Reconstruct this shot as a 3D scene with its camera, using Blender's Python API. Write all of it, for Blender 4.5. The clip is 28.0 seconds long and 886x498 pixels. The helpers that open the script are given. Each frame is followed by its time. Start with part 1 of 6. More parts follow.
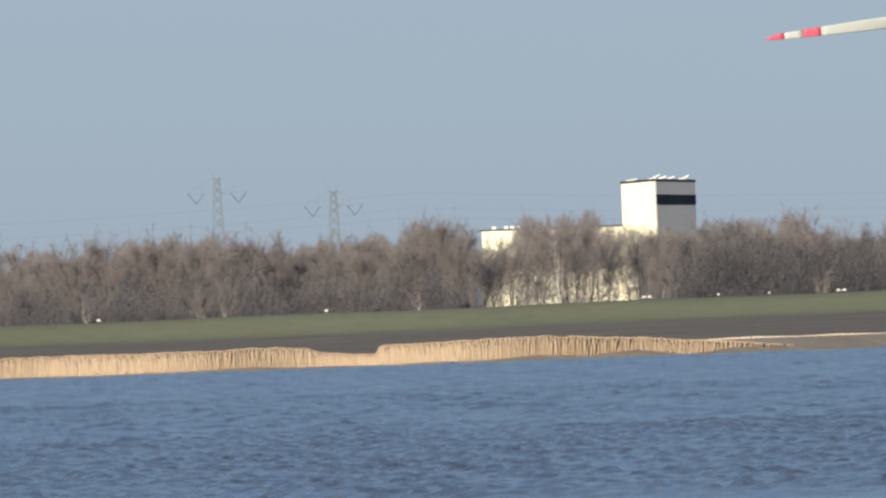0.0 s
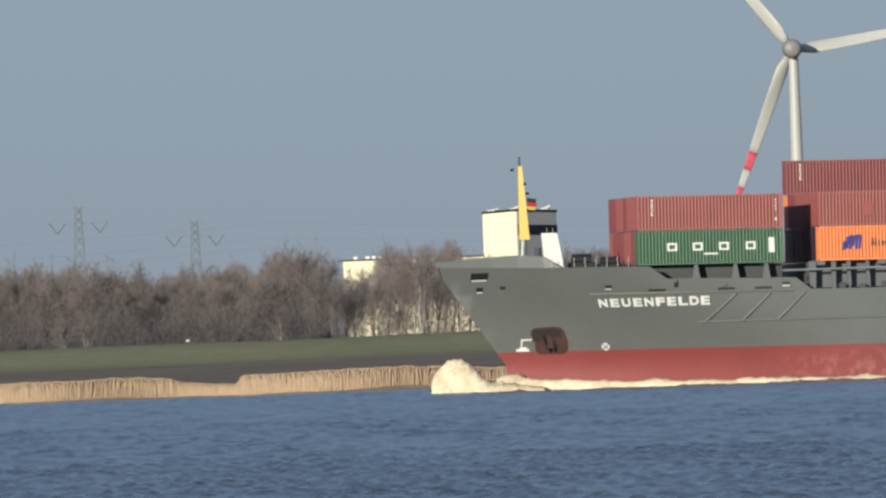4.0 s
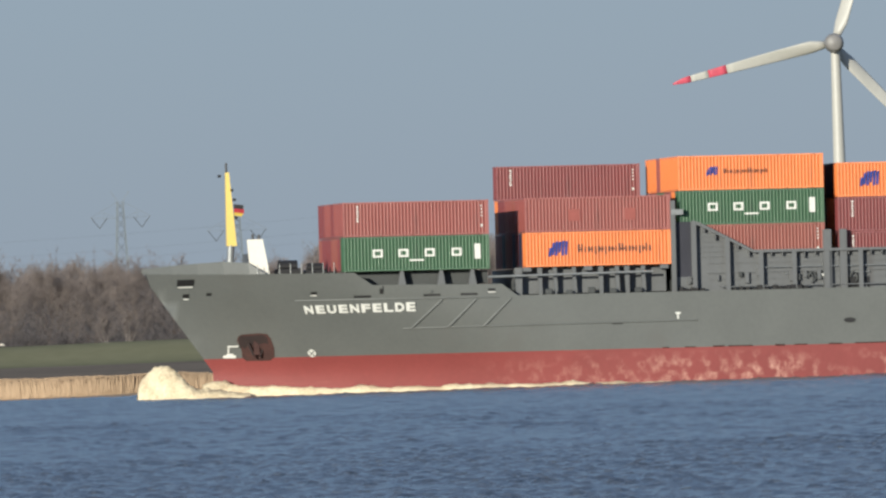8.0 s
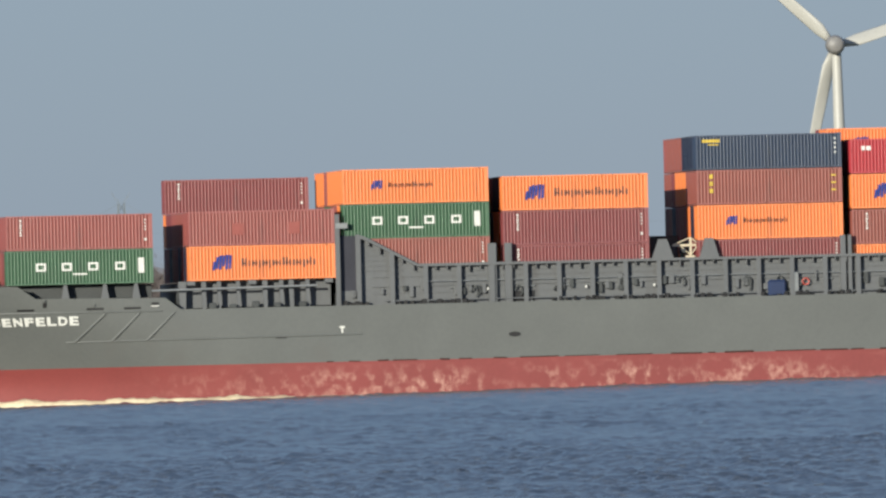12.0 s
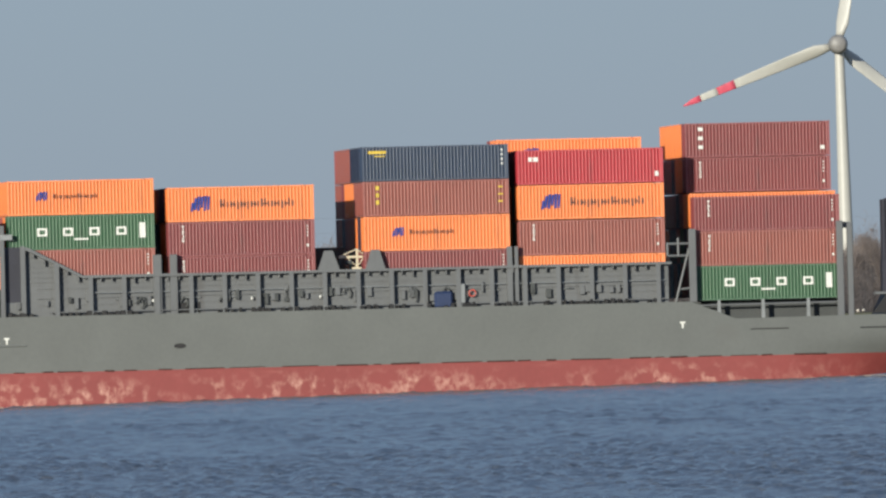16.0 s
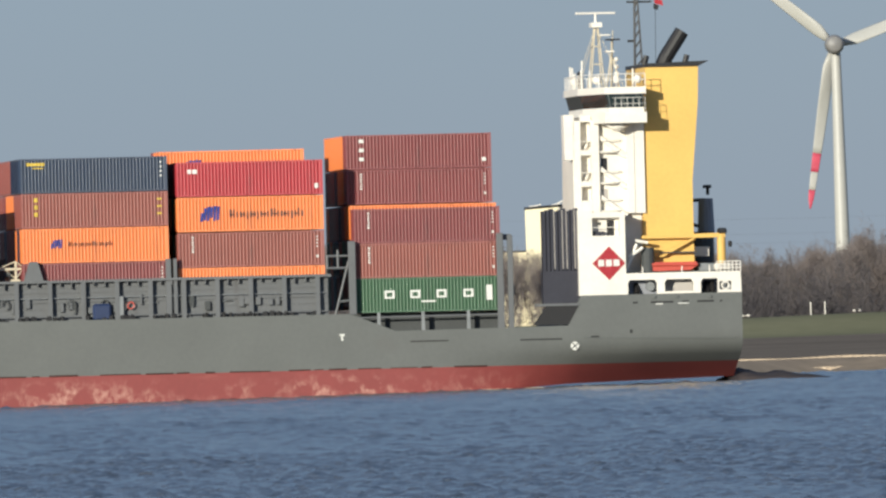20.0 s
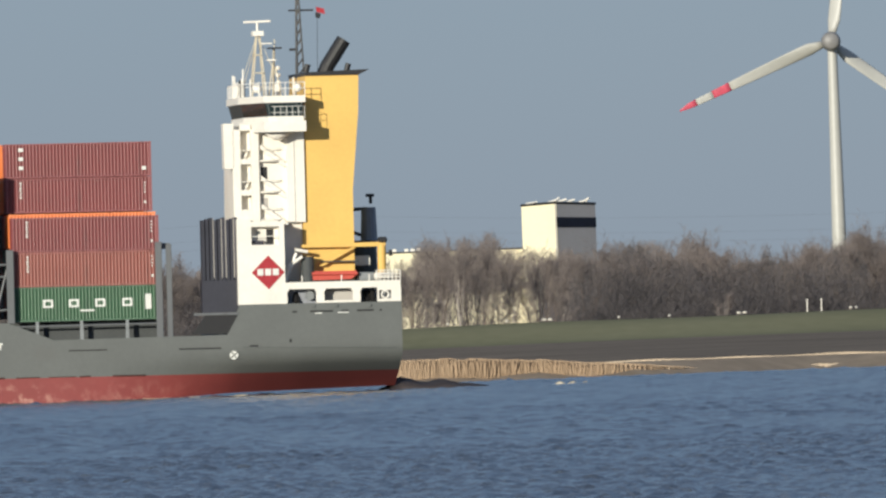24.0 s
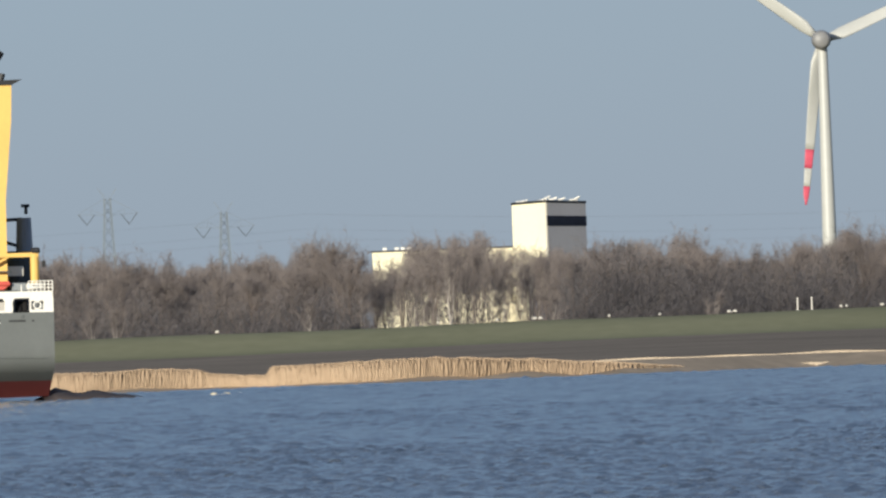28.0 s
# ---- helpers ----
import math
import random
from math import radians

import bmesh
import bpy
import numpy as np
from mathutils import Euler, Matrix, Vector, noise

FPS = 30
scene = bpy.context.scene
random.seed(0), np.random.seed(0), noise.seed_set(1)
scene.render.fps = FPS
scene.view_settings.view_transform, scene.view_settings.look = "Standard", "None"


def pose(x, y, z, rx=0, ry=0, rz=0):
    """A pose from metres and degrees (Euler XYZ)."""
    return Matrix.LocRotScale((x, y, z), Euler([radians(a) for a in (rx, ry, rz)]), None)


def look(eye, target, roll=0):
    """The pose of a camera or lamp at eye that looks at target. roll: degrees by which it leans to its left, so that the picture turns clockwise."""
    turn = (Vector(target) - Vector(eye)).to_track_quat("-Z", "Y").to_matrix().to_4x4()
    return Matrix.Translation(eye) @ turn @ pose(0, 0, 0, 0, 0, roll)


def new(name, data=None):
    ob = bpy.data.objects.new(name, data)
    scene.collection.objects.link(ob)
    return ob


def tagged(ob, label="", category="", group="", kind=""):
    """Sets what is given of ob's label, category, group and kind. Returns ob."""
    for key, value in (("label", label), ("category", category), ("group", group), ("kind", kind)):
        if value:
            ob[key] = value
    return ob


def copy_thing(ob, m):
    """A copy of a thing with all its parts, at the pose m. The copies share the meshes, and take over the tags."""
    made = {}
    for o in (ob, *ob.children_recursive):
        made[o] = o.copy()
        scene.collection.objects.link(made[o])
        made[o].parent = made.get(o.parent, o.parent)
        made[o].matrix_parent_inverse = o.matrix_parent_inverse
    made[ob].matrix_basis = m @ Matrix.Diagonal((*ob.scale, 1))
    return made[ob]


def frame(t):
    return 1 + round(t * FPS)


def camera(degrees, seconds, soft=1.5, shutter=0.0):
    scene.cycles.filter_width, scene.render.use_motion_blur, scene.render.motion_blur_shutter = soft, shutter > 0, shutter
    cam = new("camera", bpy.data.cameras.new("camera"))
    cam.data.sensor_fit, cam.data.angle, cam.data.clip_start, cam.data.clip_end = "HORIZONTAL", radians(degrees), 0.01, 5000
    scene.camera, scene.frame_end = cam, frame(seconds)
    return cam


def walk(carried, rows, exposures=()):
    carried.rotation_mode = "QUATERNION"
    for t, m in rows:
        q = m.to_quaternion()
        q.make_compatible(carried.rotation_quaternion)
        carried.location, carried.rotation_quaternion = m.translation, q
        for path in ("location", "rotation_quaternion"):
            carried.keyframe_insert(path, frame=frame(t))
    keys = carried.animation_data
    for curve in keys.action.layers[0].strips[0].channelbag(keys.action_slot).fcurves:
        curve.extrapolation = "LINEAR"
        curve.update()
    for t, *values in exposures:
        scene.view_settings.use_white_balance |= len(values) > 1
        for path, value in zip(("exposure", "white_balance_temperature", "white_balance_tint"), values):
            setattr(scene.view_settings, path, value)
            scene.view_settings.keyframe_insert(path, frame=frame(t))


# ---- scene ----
# camera on the near shore, hand-held at eye height over the water, long lens
EYE = (0, 0, 2.5)
LEAN = -2.11
cam = camera(2.8112, 28.0, soft=2.45)
# where the camera aims, at 1000 m: seconds, x, z
AIM = [(0, -5.15, 7.43), (0.5, -5.33, 10.52), (1, -4.43, 14.17), (1.5, -3.34, 15.92), (2, -1.55, 15.06), (2.5, 0.57, 12.34), (3, 1.87, 10.83), (3.5, 2.65, 9.55), (5.5, 1.68, 8.29), (6, 1.19, 8.38), (6.5, 0.97, 8.47), (7, 0.71, 8.55), (7.5, 0.39, 8.66), (8, 0.25, 8.58), (8.5, 0.31, 8.63), (9, 0.19, 8.67), (9.5, 0.46, 8.64), (10, 0.18, 8.62), (10.5, 0.20, 8.66), (11, 0.20, 8.65), (11.5, 0.14, 8.67), (12, 0.19, 8.68), (12.5, 0.16, 8.67), (14.5, 0.24, 8.68), (15, 0.15, 8.65), (15.5, 0.12, 8.66), (16, 0.03, 8.66), (16.5, 0.15, 8.66), (17, 0.34, 8.69), (17.5, 0.21, 8.66), (18, 0.01, 8.63), (18.5, 0.17, 8.63), (19, 0.33, 8.66), (19.5, 0.25, 8.67), (20, 0.23, 8.66), (20.5, 0.21, 8.63), (21, 0.41, 8.59), (21.5, 0.40, 8.60), (23.5, 0.40, 8.63), (24, 0.42, 8.48), (24.5, 0.53, 8.46), (25, 0.69, 8.52), (25.5, 0.56, 7.62), (26, 1.07, 7.60), (26.5, 0.71, 8.25), (27, 0.94, 8.39), (27.5, 1.00, 8.44), (28, 0.95, 8.38)]
walk(cam, [(t, look(EYE, (x, 1000, z), LEAN)) for t, x, z in AIM],
     exposures=[(t, 0.30 + e, 5300, 13) for t, e in ((0, 0.3), (1, 0.06), (2, -0.15), (3, -0.13), (6, 0.03), (8, 0.02), (20, 0.0), (21, -0.1), (24, -0.1), (26, -0.1), (28, 0.12))])

# ---- light: low afternoon sun behind the camera's left shoulder, clear sky ----
SUN_DIR = Vector((-0.448, -0.894, 0.178)).normalized()
world = bpy.data.worlds.new("sky")
scene.world = world
world.use_nodes = True
wn = world.node_tree.nodes
sky = wn.new("ShaderNodeTexSky")
sky.sky_type = "NISHITA"
sky.sun_disc = False
sky.sun_elevation = math.asin(SUN_DIR.z)
sky.sun_rotation = math.atan2(SUN_DIR.x, SUN_DIR.y) % (2 * math.pi)
sky.air_density, sky.dust_density, sky.ozone_density = 1.0, 0.35, 3.0
wn["Background"].inputs["Strength"].default_value = 0.065
haze = wn.new("ShaderNodeMix")  # cool spring haze over the whole sky
haze.data_type = "RGBA"
haze.inputs[0].default_value = 0.6
haze.inputs[7].default_value = (3.95, 4.5, 5.15, 1)
world.node_tree.links.new(sky.outputs[0], haze.inputs[6])
world.node_tree.links.new(haze.outputs[2], wn["Background"].inputs["Color"])
sun = new("sun", bpy.data.lights.new("sun", "SUN"))
sun.data.energy, sun.data.angle, sun.data.color = 4.6, radians(0.6), (1.0, 0.85, 0.57)
sun.matrix_world = look((-300, -300, 300), Vector((-300, -300, 300)) - SUN_DIR)

# ---- materials ----
def material(name, base, second=None, rough=0.6, metal=0.0, scale=0.4, fine=6.0, amount=0.5, bump=0.02, stretch=(1, 1, 1), spec=0.5, hue=0.0):
    """A surface with broad and fine variation between two colours, and fine relief."""
    m = bpy.data.materials.new(name)
    m.use_nodes = True
    n, l = m.node_tree.nodes, m.node_tree.links
    b = n["Principled BSDF"]
    b.inputs["Roughness"].default_value, b.inputs["Metallic"].default_value = rough, metal
    b.inputs["Specular IOR Level"].default_value = spec
    co, mp = n.new("ShaderNodeTexCoord"), n.new("ShaderNodeMapping")
    mp.inputs["Scale"].default_value = stretch
    l.new(co.outputs["Object"], mp.inputs["Vector"])
    big, small = n.new("ShaderNodeTexNoise"), n.new("ShaderNodeTexNoise")
    big.inputs["Scale"].default_value, small.inputs["Scale"].default_value = scale, fine
    big.inputs["Detail"].default_value = small.inputs["Detail"].default_value = 5
    for t in (big, small):
        l.new(mp.outputs[0], t.inputs["Vector"])
    mix = n.new("ShaderNodeMix")
    mix.data_type = "FLOAT"
    mix.inputs["Factor"].default_value = 0.4
    l.new(big.outputs["Fac"], mix.inputs[2])
    l.new(small.outputs["Fac"], mix.inputs[3])
    ramp = n.new("ShaderNodeValToRGB")
    second = second or tuple(c * 0.6 for c in base)
    ramp.color_ramp.elements[0].position, ramp.color_ramp.elements[1].position = 0.5 - 0.2 / max(amount, 0.05) * 0.5, 0.5 + 0.2 / max(amount, 0.05) * 0.5
    ramp.color_ramp.elements[0].color, ramp.color_ramp.elements[1].color = (*second, 1), (*base, 1)
    l.new(mix.outputs[0], ramp.inputs[0])
    out = ramp.outputs[0]
    if hue:
        info, hsv, mr = n.new("ShaderNodeObjectInfo"), n.new("ShaderNodeHueSaturation"), n.new("ShaderNodeMapRange")
        mr.inputs["To Min"].default_value, mr.inputs["To Max"].default_value = 1 - hue, 1 + hue
        l.new(info.outputs["Random"], mr.inputs[0])
        l.new(mr.outputs[0], hsv.inputs["Value"])
        l.new(out, hsv.inputs["Color"])
        out = hsv.outputs[0]
    l.new(out, b.inputs["Base Color"])
    if bump:
        bp = n.new("ShaderNodeBump")
        bp.inputs["Strength"].default_value, bp.inputs["Distance"].default_value = 0.5, bump
        l.new(small.outputs["Fac"], bp.inputs["Height"])
        l.new(bp.outputs[0], b.inputs["Normal"])
    return m


def streaked(name, base, stain, rough=0.55, cover=0.5, scale=(0.5, 0.5, 0.06), metal=0.0):
    """Paint with stains that run down from edges, in patches."""
    m = material(name, base, tuple(c * 0.8 for c in base), rough, metal, 0.25, 3.0, 0.4, 0.01)
    n, l = m.node_tree.nodes, m.node_tree.links
    b, co = n["Principled BSDF"], n["Texture Coordinate"]
    mp, tex, ramp, mix = n.new("ShaderNodeMapping"), n.new("ShaderNodeTexNoise"), n.new("ShaderNodeValToRGB"), n.new("ShaderNodeMix")
    mp.inputs["Scale"].default_value = scale
    tex.inputs["Scale"].default_value, tex.inputs["Detail"].default_value = 2.0, 6
    ramp.color_ramp.elements[0].position, ramp.color_ramp.elements[1].position = 1 - cover, min(1 - cover + 0.15, 1)
    mix.data_type = "RGBA"
    l.new(co.outputs["Object"], mp.inputs[0])
    l.new(mp.outputs[0], tex.inputs["Vector"])
    l.new(tex.outputs["Fac"], ramp.inputs[0])
    l.new(ramp.outputs[0], mix.inputs[0])
    old = b.inputs["Base Color"].links[0].from_socket
    l.new(old, mix.inputs[6])
    mix.inputs[7].default_value = (*stain, 1)
    l.new(mix.outputs[2], b.inputs["Base Color"])
    return m


HULL = streaked("grey hull paint", (0.134, 0.140, 0.132), (0.118, 0.12, 0.112), 0.5, 0.40, (0.12, 0.12, 0.1))
BOOT = streaked("red boot-top paint, scraped", (0.245, 0.052, 0.046), (0.275, 0.082, 0.068), 0.6, 0.34, (0.12, 0.12, 0.5))


def scrape(m):
    """Pale scrapes in upright, blocky patches, low on the side and aft of the bow, where the ship lies against quays."""
    n, l = m.node_tree.nodes, m.node_tree.links
    b, co = n["Principled BSDF"], n["Texture Coordinate"]
    sep = n.new("ShaderNodeSeparateXYZ")
    l.new(co.outputs["Object"], sep.inputs[0])
    value = None
    # wide fields that the fenders rubbed, upright blocks in them, fine flakes in those
    for scale, size, detail, rough, lo, hi in (((0.05, 0.05, 0.1), 2.0, 2, 0.5, 0.30, 0.55), ((0.5, 0.1, 0.5), 2.0, 2, 0.4, 0.46, 0.58), ((1.3, 0.3, 0.9), 2.0, 5, 0.65, 0.36, 0.66)):
        mp, tex, mr = n.new("ShaderNodeMapping"), n.new("ShaderNodeTexNoise"), n.new("ShaderNodeMapRange")
        mp.inputs["Scale"].default_value = scale
        tex.inputs["Scale"].default_value, tex.inputs["Detail"].default_value, tex.inputs["Roughness"].default_value = size, detail, rough
        mr.inputs["From Min"].default_value, mr.inputs["From Max"].default_value = lo, hi
        l.new(co.outputs["Object"], mp.inputs[0])
        l.new(mp.outputs[0], tex.inputs["Vector"])
        l.new(tex.outputs["Fac"], mr.inputs[0])
        value = times(n, l, value, mr.outputs[0])
    for socket, a, z in ((sep.outputs["Z"], 2.3, 1.0), (sep.outputs["X"], 108, 84), (sep.outputs["X"], 14, 34)):
        mr = n.new("ShaderNodeMapRange")
        mr.inputs["From Min"].default_value, mr.inputs["From Max"].default_value = a, z
        l.new(socket, mr.inputs[0])
        value = times(n, l, value, mr.outputs[0])
    mix = n.new("ShaderNodeMix")
    mix.data_type = "RGBA"
    old = b.inputs["Base Color"].links[0].from_socket
    l.new(value, mix.inputs[0])
    l.new(old, mix.inputs[6])
    mix.inputs[7].default_value = (0.50, 0.27, 0.21, 1)
    l.new(mix.outputs[2], b.inputs["Base Color"])
    return m


def times(n, l, a, b):
    """The product of two sockets, or the second where there is no first."""
    if a is None:
        return b
    ml = n.new("ShaderNodeMath")
    ml.operation = "MULTIPLY"
    l.new(a, ml.inputs[0])
    l.new(b, ml.inputs[1])
    return ml.outputs[0]


BOOT = scrape(BOOT)
COAMING = streaked("grey deck-house paint", (0.135, 0.14, 0.144), (0.10, 0.10, 0.10), 0.55, 0.42)
DECK = material("dark deck paint", (0.07, 0.075, 0.075), rough=0.7)
WHITE = streaked("white ship paint", (0.88, 0.83, 0.73), (0.80, 0.73, 0.60), 0.45, 0.30)
YELLOW = streaked("yellow ship paint", (0.80, 0.51, 0.12), (0.72, 0.44, 0.10), 0.5, 0.36)
BLACK = material("black paint", (0.012, 0.012, 0.014), (0.02, 0.018, 0.016), 0.5)
RUST = material("rusty iron", (0.08, 0.034, 0.027), (0.035, 0.018, 0.016), 0.85, scale=0.8)
DARKRUST = material("dark scaled iron", (0.035, 0.02, 0.018), (0.02, 0.014, 0.013), 0.85, scale=0.8)
CRANEGREY = streaked("blue-grey machinery paint", (0.28, 0.29, 0.32), (0.18, 0.18, 0.2), 0.55, 0.4)
NAVY = material("dark blue paint", (0.036, 0.036, 0.05), rough=0.5)
BLUEBOX = material("blue plastic", (0.024, 0.04, 0.105), rough=0.5)
BOATRED = material("orange-red hull of a boat", (0.60, 0.10, 0.065), rough=0.45)
GLASS = material("dark window glass", (0.015, 0.025, 0.028), (0.02, 0.03, 0.03), 0.06, bump=0)
MARK = material("white marking paint", (0.78, 0.77, 0.72), (0.6, 0.6, 0.55), 0.6, scale=2)
MARKBLUE = material("blue marking paint", (0.02, 0.05, 0.30), rough=0.6, scale=2)
MARKDARK = material("faded dark marking paint", (0.055, 0.028, 0.028), (0.11, 0.045, 0.03), 0.6, scale=2)
MARKRED = material("red marking paint", (0.42, 0.02, 0.03), rough=0.6, scale=2)
MARKYELLOW = material("yellow marking paint", (0.7, 0.5, 0.05), rough=0.6, scale=2)
PALEYELLOW = streaked("pale yellow mast paint", (0.85, 0.64, 0.16), (0.7, 0.5, 0.12), 0.5, 0.3)
CREAM = streaked("cream mast paint", (0.64, 0.56, 0.40), (0.5, 0.42, 0.28), 0.5, 0.4)
STEEL = material("galvanised steel", (0.32, 0.33, 0.33), (0.22, 0.23, 0.23), 0.5, 0.5, scale=1)


def paint(name, c):
    m = streaked(name, c, tuple(min(1, a * 0.62 + 0.012) for a in c), 0.38, 0.40, (0.7, 0.7, 0.12))
    m["tone"] = c
    return m


BOXPAINT = {
    "orange": paint("orange container paint", (0.74, 0.215, 0.052)),
    "maroon": paint("maroon container paint", (0.202, 0.050, 0.050)),
    "brown": paint("red-brown container paint", (0.262, 0.082, 0.062)),
    "rose": paint("faded red container paint", (0.275, 0.080, 0.068)),
    "green": paint("green container paint", (0.046, 0.112, 0.054)),
    "blue": paint("dark blue container paint", (0.03, 0.046, 0.085)),
    "red": paint("bright red container paint", (0.40, 0.034, 0.044)),
    "navy": paint("blue-black container paint", (0.016, 0.022, 0.045)),
}
# frames: edge highlights lightened into the paint, plus darker chips
EDGELIT = {k: streaked("highlit chipped edge of " + m.name, tuple(min(1, c * 1.12 + 0.035) for c in m["tone"]), tuple(c * 0.55 for c in m["tone"]), 0.6, 0.45, (1.5, 1.5, 0.8)) for k, m in BOXPAINT.items()}
PATCH = material("painted-over patch", (0.25, 0.068, 0.055), (0.31, 0.085, 0.068), 0.6, scale=1.5)


def water_material(name):
    m = bpy.data.materials.new(name)
    m.use_nodes = True
    n, l = m.node_tree.nodes, m.node_tree.links
    b = n["Principled BSDF"]
    b.inputs["Base Color"].default_value = (0.095, 0.105, 0.117, 1)
    b.inputs["Roughness"].default_value = 0.2
    b.inputs["IOR"].default_value = 1.33
    co, mp, tx, bp = n.new("ShaderNodeTexCoord"), n.new("ShaderNodeMapping"), n.new("ShaderNodeTexNoise"), n.new("ShaderNodeBump")
    mp.inputs["Scale"].default_value = (1, 0.35, 1)
    tx.inputs["Scale"].default_value, tx.inputs["Detail"].default_value = 2.6, 5
    bp.inputs["Strength"].default_value, bp.inputs["Distance"].default_value = 1.0, 0.3
    l.new(co.outputs["Object"], mp.inputs[0])
    l.new(mp.outputs[0], tx.inputs["Vector"])
    l.new(tx.outputs["Fac"], bp.inputs["Height"])
    l.new(bp.outputs[0], b.inputs["Normal"])
    return m


WATER = water_material("choppy river water")
WAKEWATER = material("dark broken wake water", (0.085, 0.07, 0.066), (0.05, 0.043, 0.045), 0.7, scale=0.6, fine=3, bump=0.3, spec=0.1)
FOAM = material("sunlit foam", (0.80, 0.69, 0.47), (0.52, 0.42, 0.27), 0.8, scale=0.6, fine=4, amount=0.8, bump=0.15)
GRASS = material("short dike grass", (0.215, 0.208, 0.13), (0.175, 0.172, 0.105), 0.95, scale=0.02, fine=0.4, amount=0.7, bump=0.05, spec=0.0)
SHORE = material("dark rough foreland", (0.26, 0.215, 0.165), (0.18, 0.15, 0.118), 0.95, scale=0.05, fine=0.6, amount=0.9, bump=0.2, spec=0.0)
MUD = material("pale shore mud with dead straw", (0.41, 0.32, 0.225), (0.28, 0.225, 0.16), 0.9, scale=0.05, fine=0.5, amount=0.8, bump=0.05, spec=0.0)
REED = material("dry reed", (0.42, 0.305, 0.196), (0.35, 0.25, 0.158), 0.9, scale=0.12, fine=1.2, amount=0.8, bump=0.0)
STRAW = material("bleached straw", (0.60, 0.48, 0.34), (0.40, 0.32, 0.23), 0.9, scale=0.05, fine=2, amount=0.8, bump=0.0)
BARK = material("grey-brown bark", (0.17, 0.13, 0.105), (0.11, 0.085, 0.07), 0.95, scale=0.5, fine=5, bump=0.03, hue=0.25)
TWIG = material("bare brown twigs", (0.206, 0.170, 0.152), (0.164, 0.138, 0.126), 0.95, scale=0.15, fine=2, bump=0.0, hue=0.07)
# undergrowth tone lowered to carry the shade deep inside the wood
UNDERSHADE = material("undergrowth twigs darkened for shade", (0.108, 0.095, 0.094), (0.08, 0.071, 0.072), 0.95, scale=0.03, fine=1.5, amount=0.8, bump=0.0)
BIRCH = material("pale birch bark", (0.55, 0.50, 0.43), (0.25, 0.2, 0.17), 0.9, scale=1.2, fine=5, bump=0.02)
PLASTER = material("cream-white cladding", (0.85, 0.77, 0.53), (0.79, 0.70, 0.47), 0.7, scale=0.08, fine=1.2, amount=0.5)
# grey tone holds the shade of the tower walls turned from the sun
MILLSHADE = material("mill cladding in a shaded grey", (0.46, 0.43, 0.42), (0.40, 0.37, 0.36), 0.7, scale=0.08, fine=1.2, amount=0.5)
HUBGREY = material("grey hub paint", (0.26, 0.25, 0.24), rough=0.5)
CLAD = material("light grey cladding", (0.50, 0.47, 0.43), (0.42, 0.38, 0.34), 0.7, scale=0.08, fine=1.2, amount=0.5)
BAND = material("dark blue band", (0.035, 0.04, 0.07), rough=0.6)
TURBINE = material("off-white turbine paint", (0.46, 0.45, 0.41), (0.41, 0.40, 0.36), 0.45, scale=0.05, fine=0.6)
TIPRED = material("red tip paint", (0.64, 0.09, 0.14), rough=0.5)
# pylon steel with the distance haze mixed into its blue-grey
PYLON = material("lattice steel tinted towards the haze", (0.19, 0.215, 0.235), (0.15, 0.17, 0.19), 0.7, scale=0.2)
INSULATOR = material("grey-blue glass insulators", (0.07, 0.08, 0.09), rough=0.4)


# ---- building helpers ----
def part(name, bm, mat, parent, label="", smooth=False):
    me = bpy.data.meshes.new(name)
    bm.normal_update()
    bm.to_mesh(me)
    bm.free()
    if smooth:
        me.polygons.foreach_set("use_smooth", [True] * len(me.polygons))
    me.materials.append(mat)
    ob = new(name, me)
    ob.parent = parent
    if label:
        ob["label"] = label
    return ob


def box(bm, x0, x1, y0, y1, z0, z1, bevel=0.0):
    v = [bm.verts.new((x, y, z)) for x in (x0, x1) for y in (y0, y1) for z in (z0, z1)]
    f = [bm.faces.new([v[i] for i in q]) for q in ((0, 1, 3, 2), (4, 6, 7, 5), (0, 4, 5, 1), (2, 3, 7, 6), (0, 2, 6, 4), (1, 5, 7, 3))]
    if bevel:
        bmesh.ops.bevel(bm, geom=list({e for q in f for e in q.edges}), offset=bevel, segments=1, affect="EDGES")
    return bm


def boxes(*rows, bevel=0.0):
    bm = bmesh.new()
    for r in rows:
        box(bm, *r, bevel=bevel)
    return bm


def tube(bm, p, q, r0, r1=None, n=8):
    p, q = Vector(p), Vector(q)
    r1 = r0 if r1 is None else r1
    a = (q - p).orthogonal().normalized()
    b = (q - p).normalized().cross(a)
    ring = [[bm.verts.new(c + (a * math.cos(k * 2 * math.pi / n) + b * math.sin(k * 2 * math.pi / n)) * r) for k in range(n)] for c, r in ((p, r0), (q, r1))]
    for k in range(n):
        bm.faces.new((ring[0][k], ring[0][(k + 1) % n], ring[1][(k + 1) % n], ring[1][k]))
    bm.faces.new(ring[0][::-1])
    bm.faces.new(ring[1])
    return bm


def tubes(rows, r, n=6):
    bm = bmesh.new()
    for p, q in rows:
        tube(bm, p, q, r, n=n)
    return bm


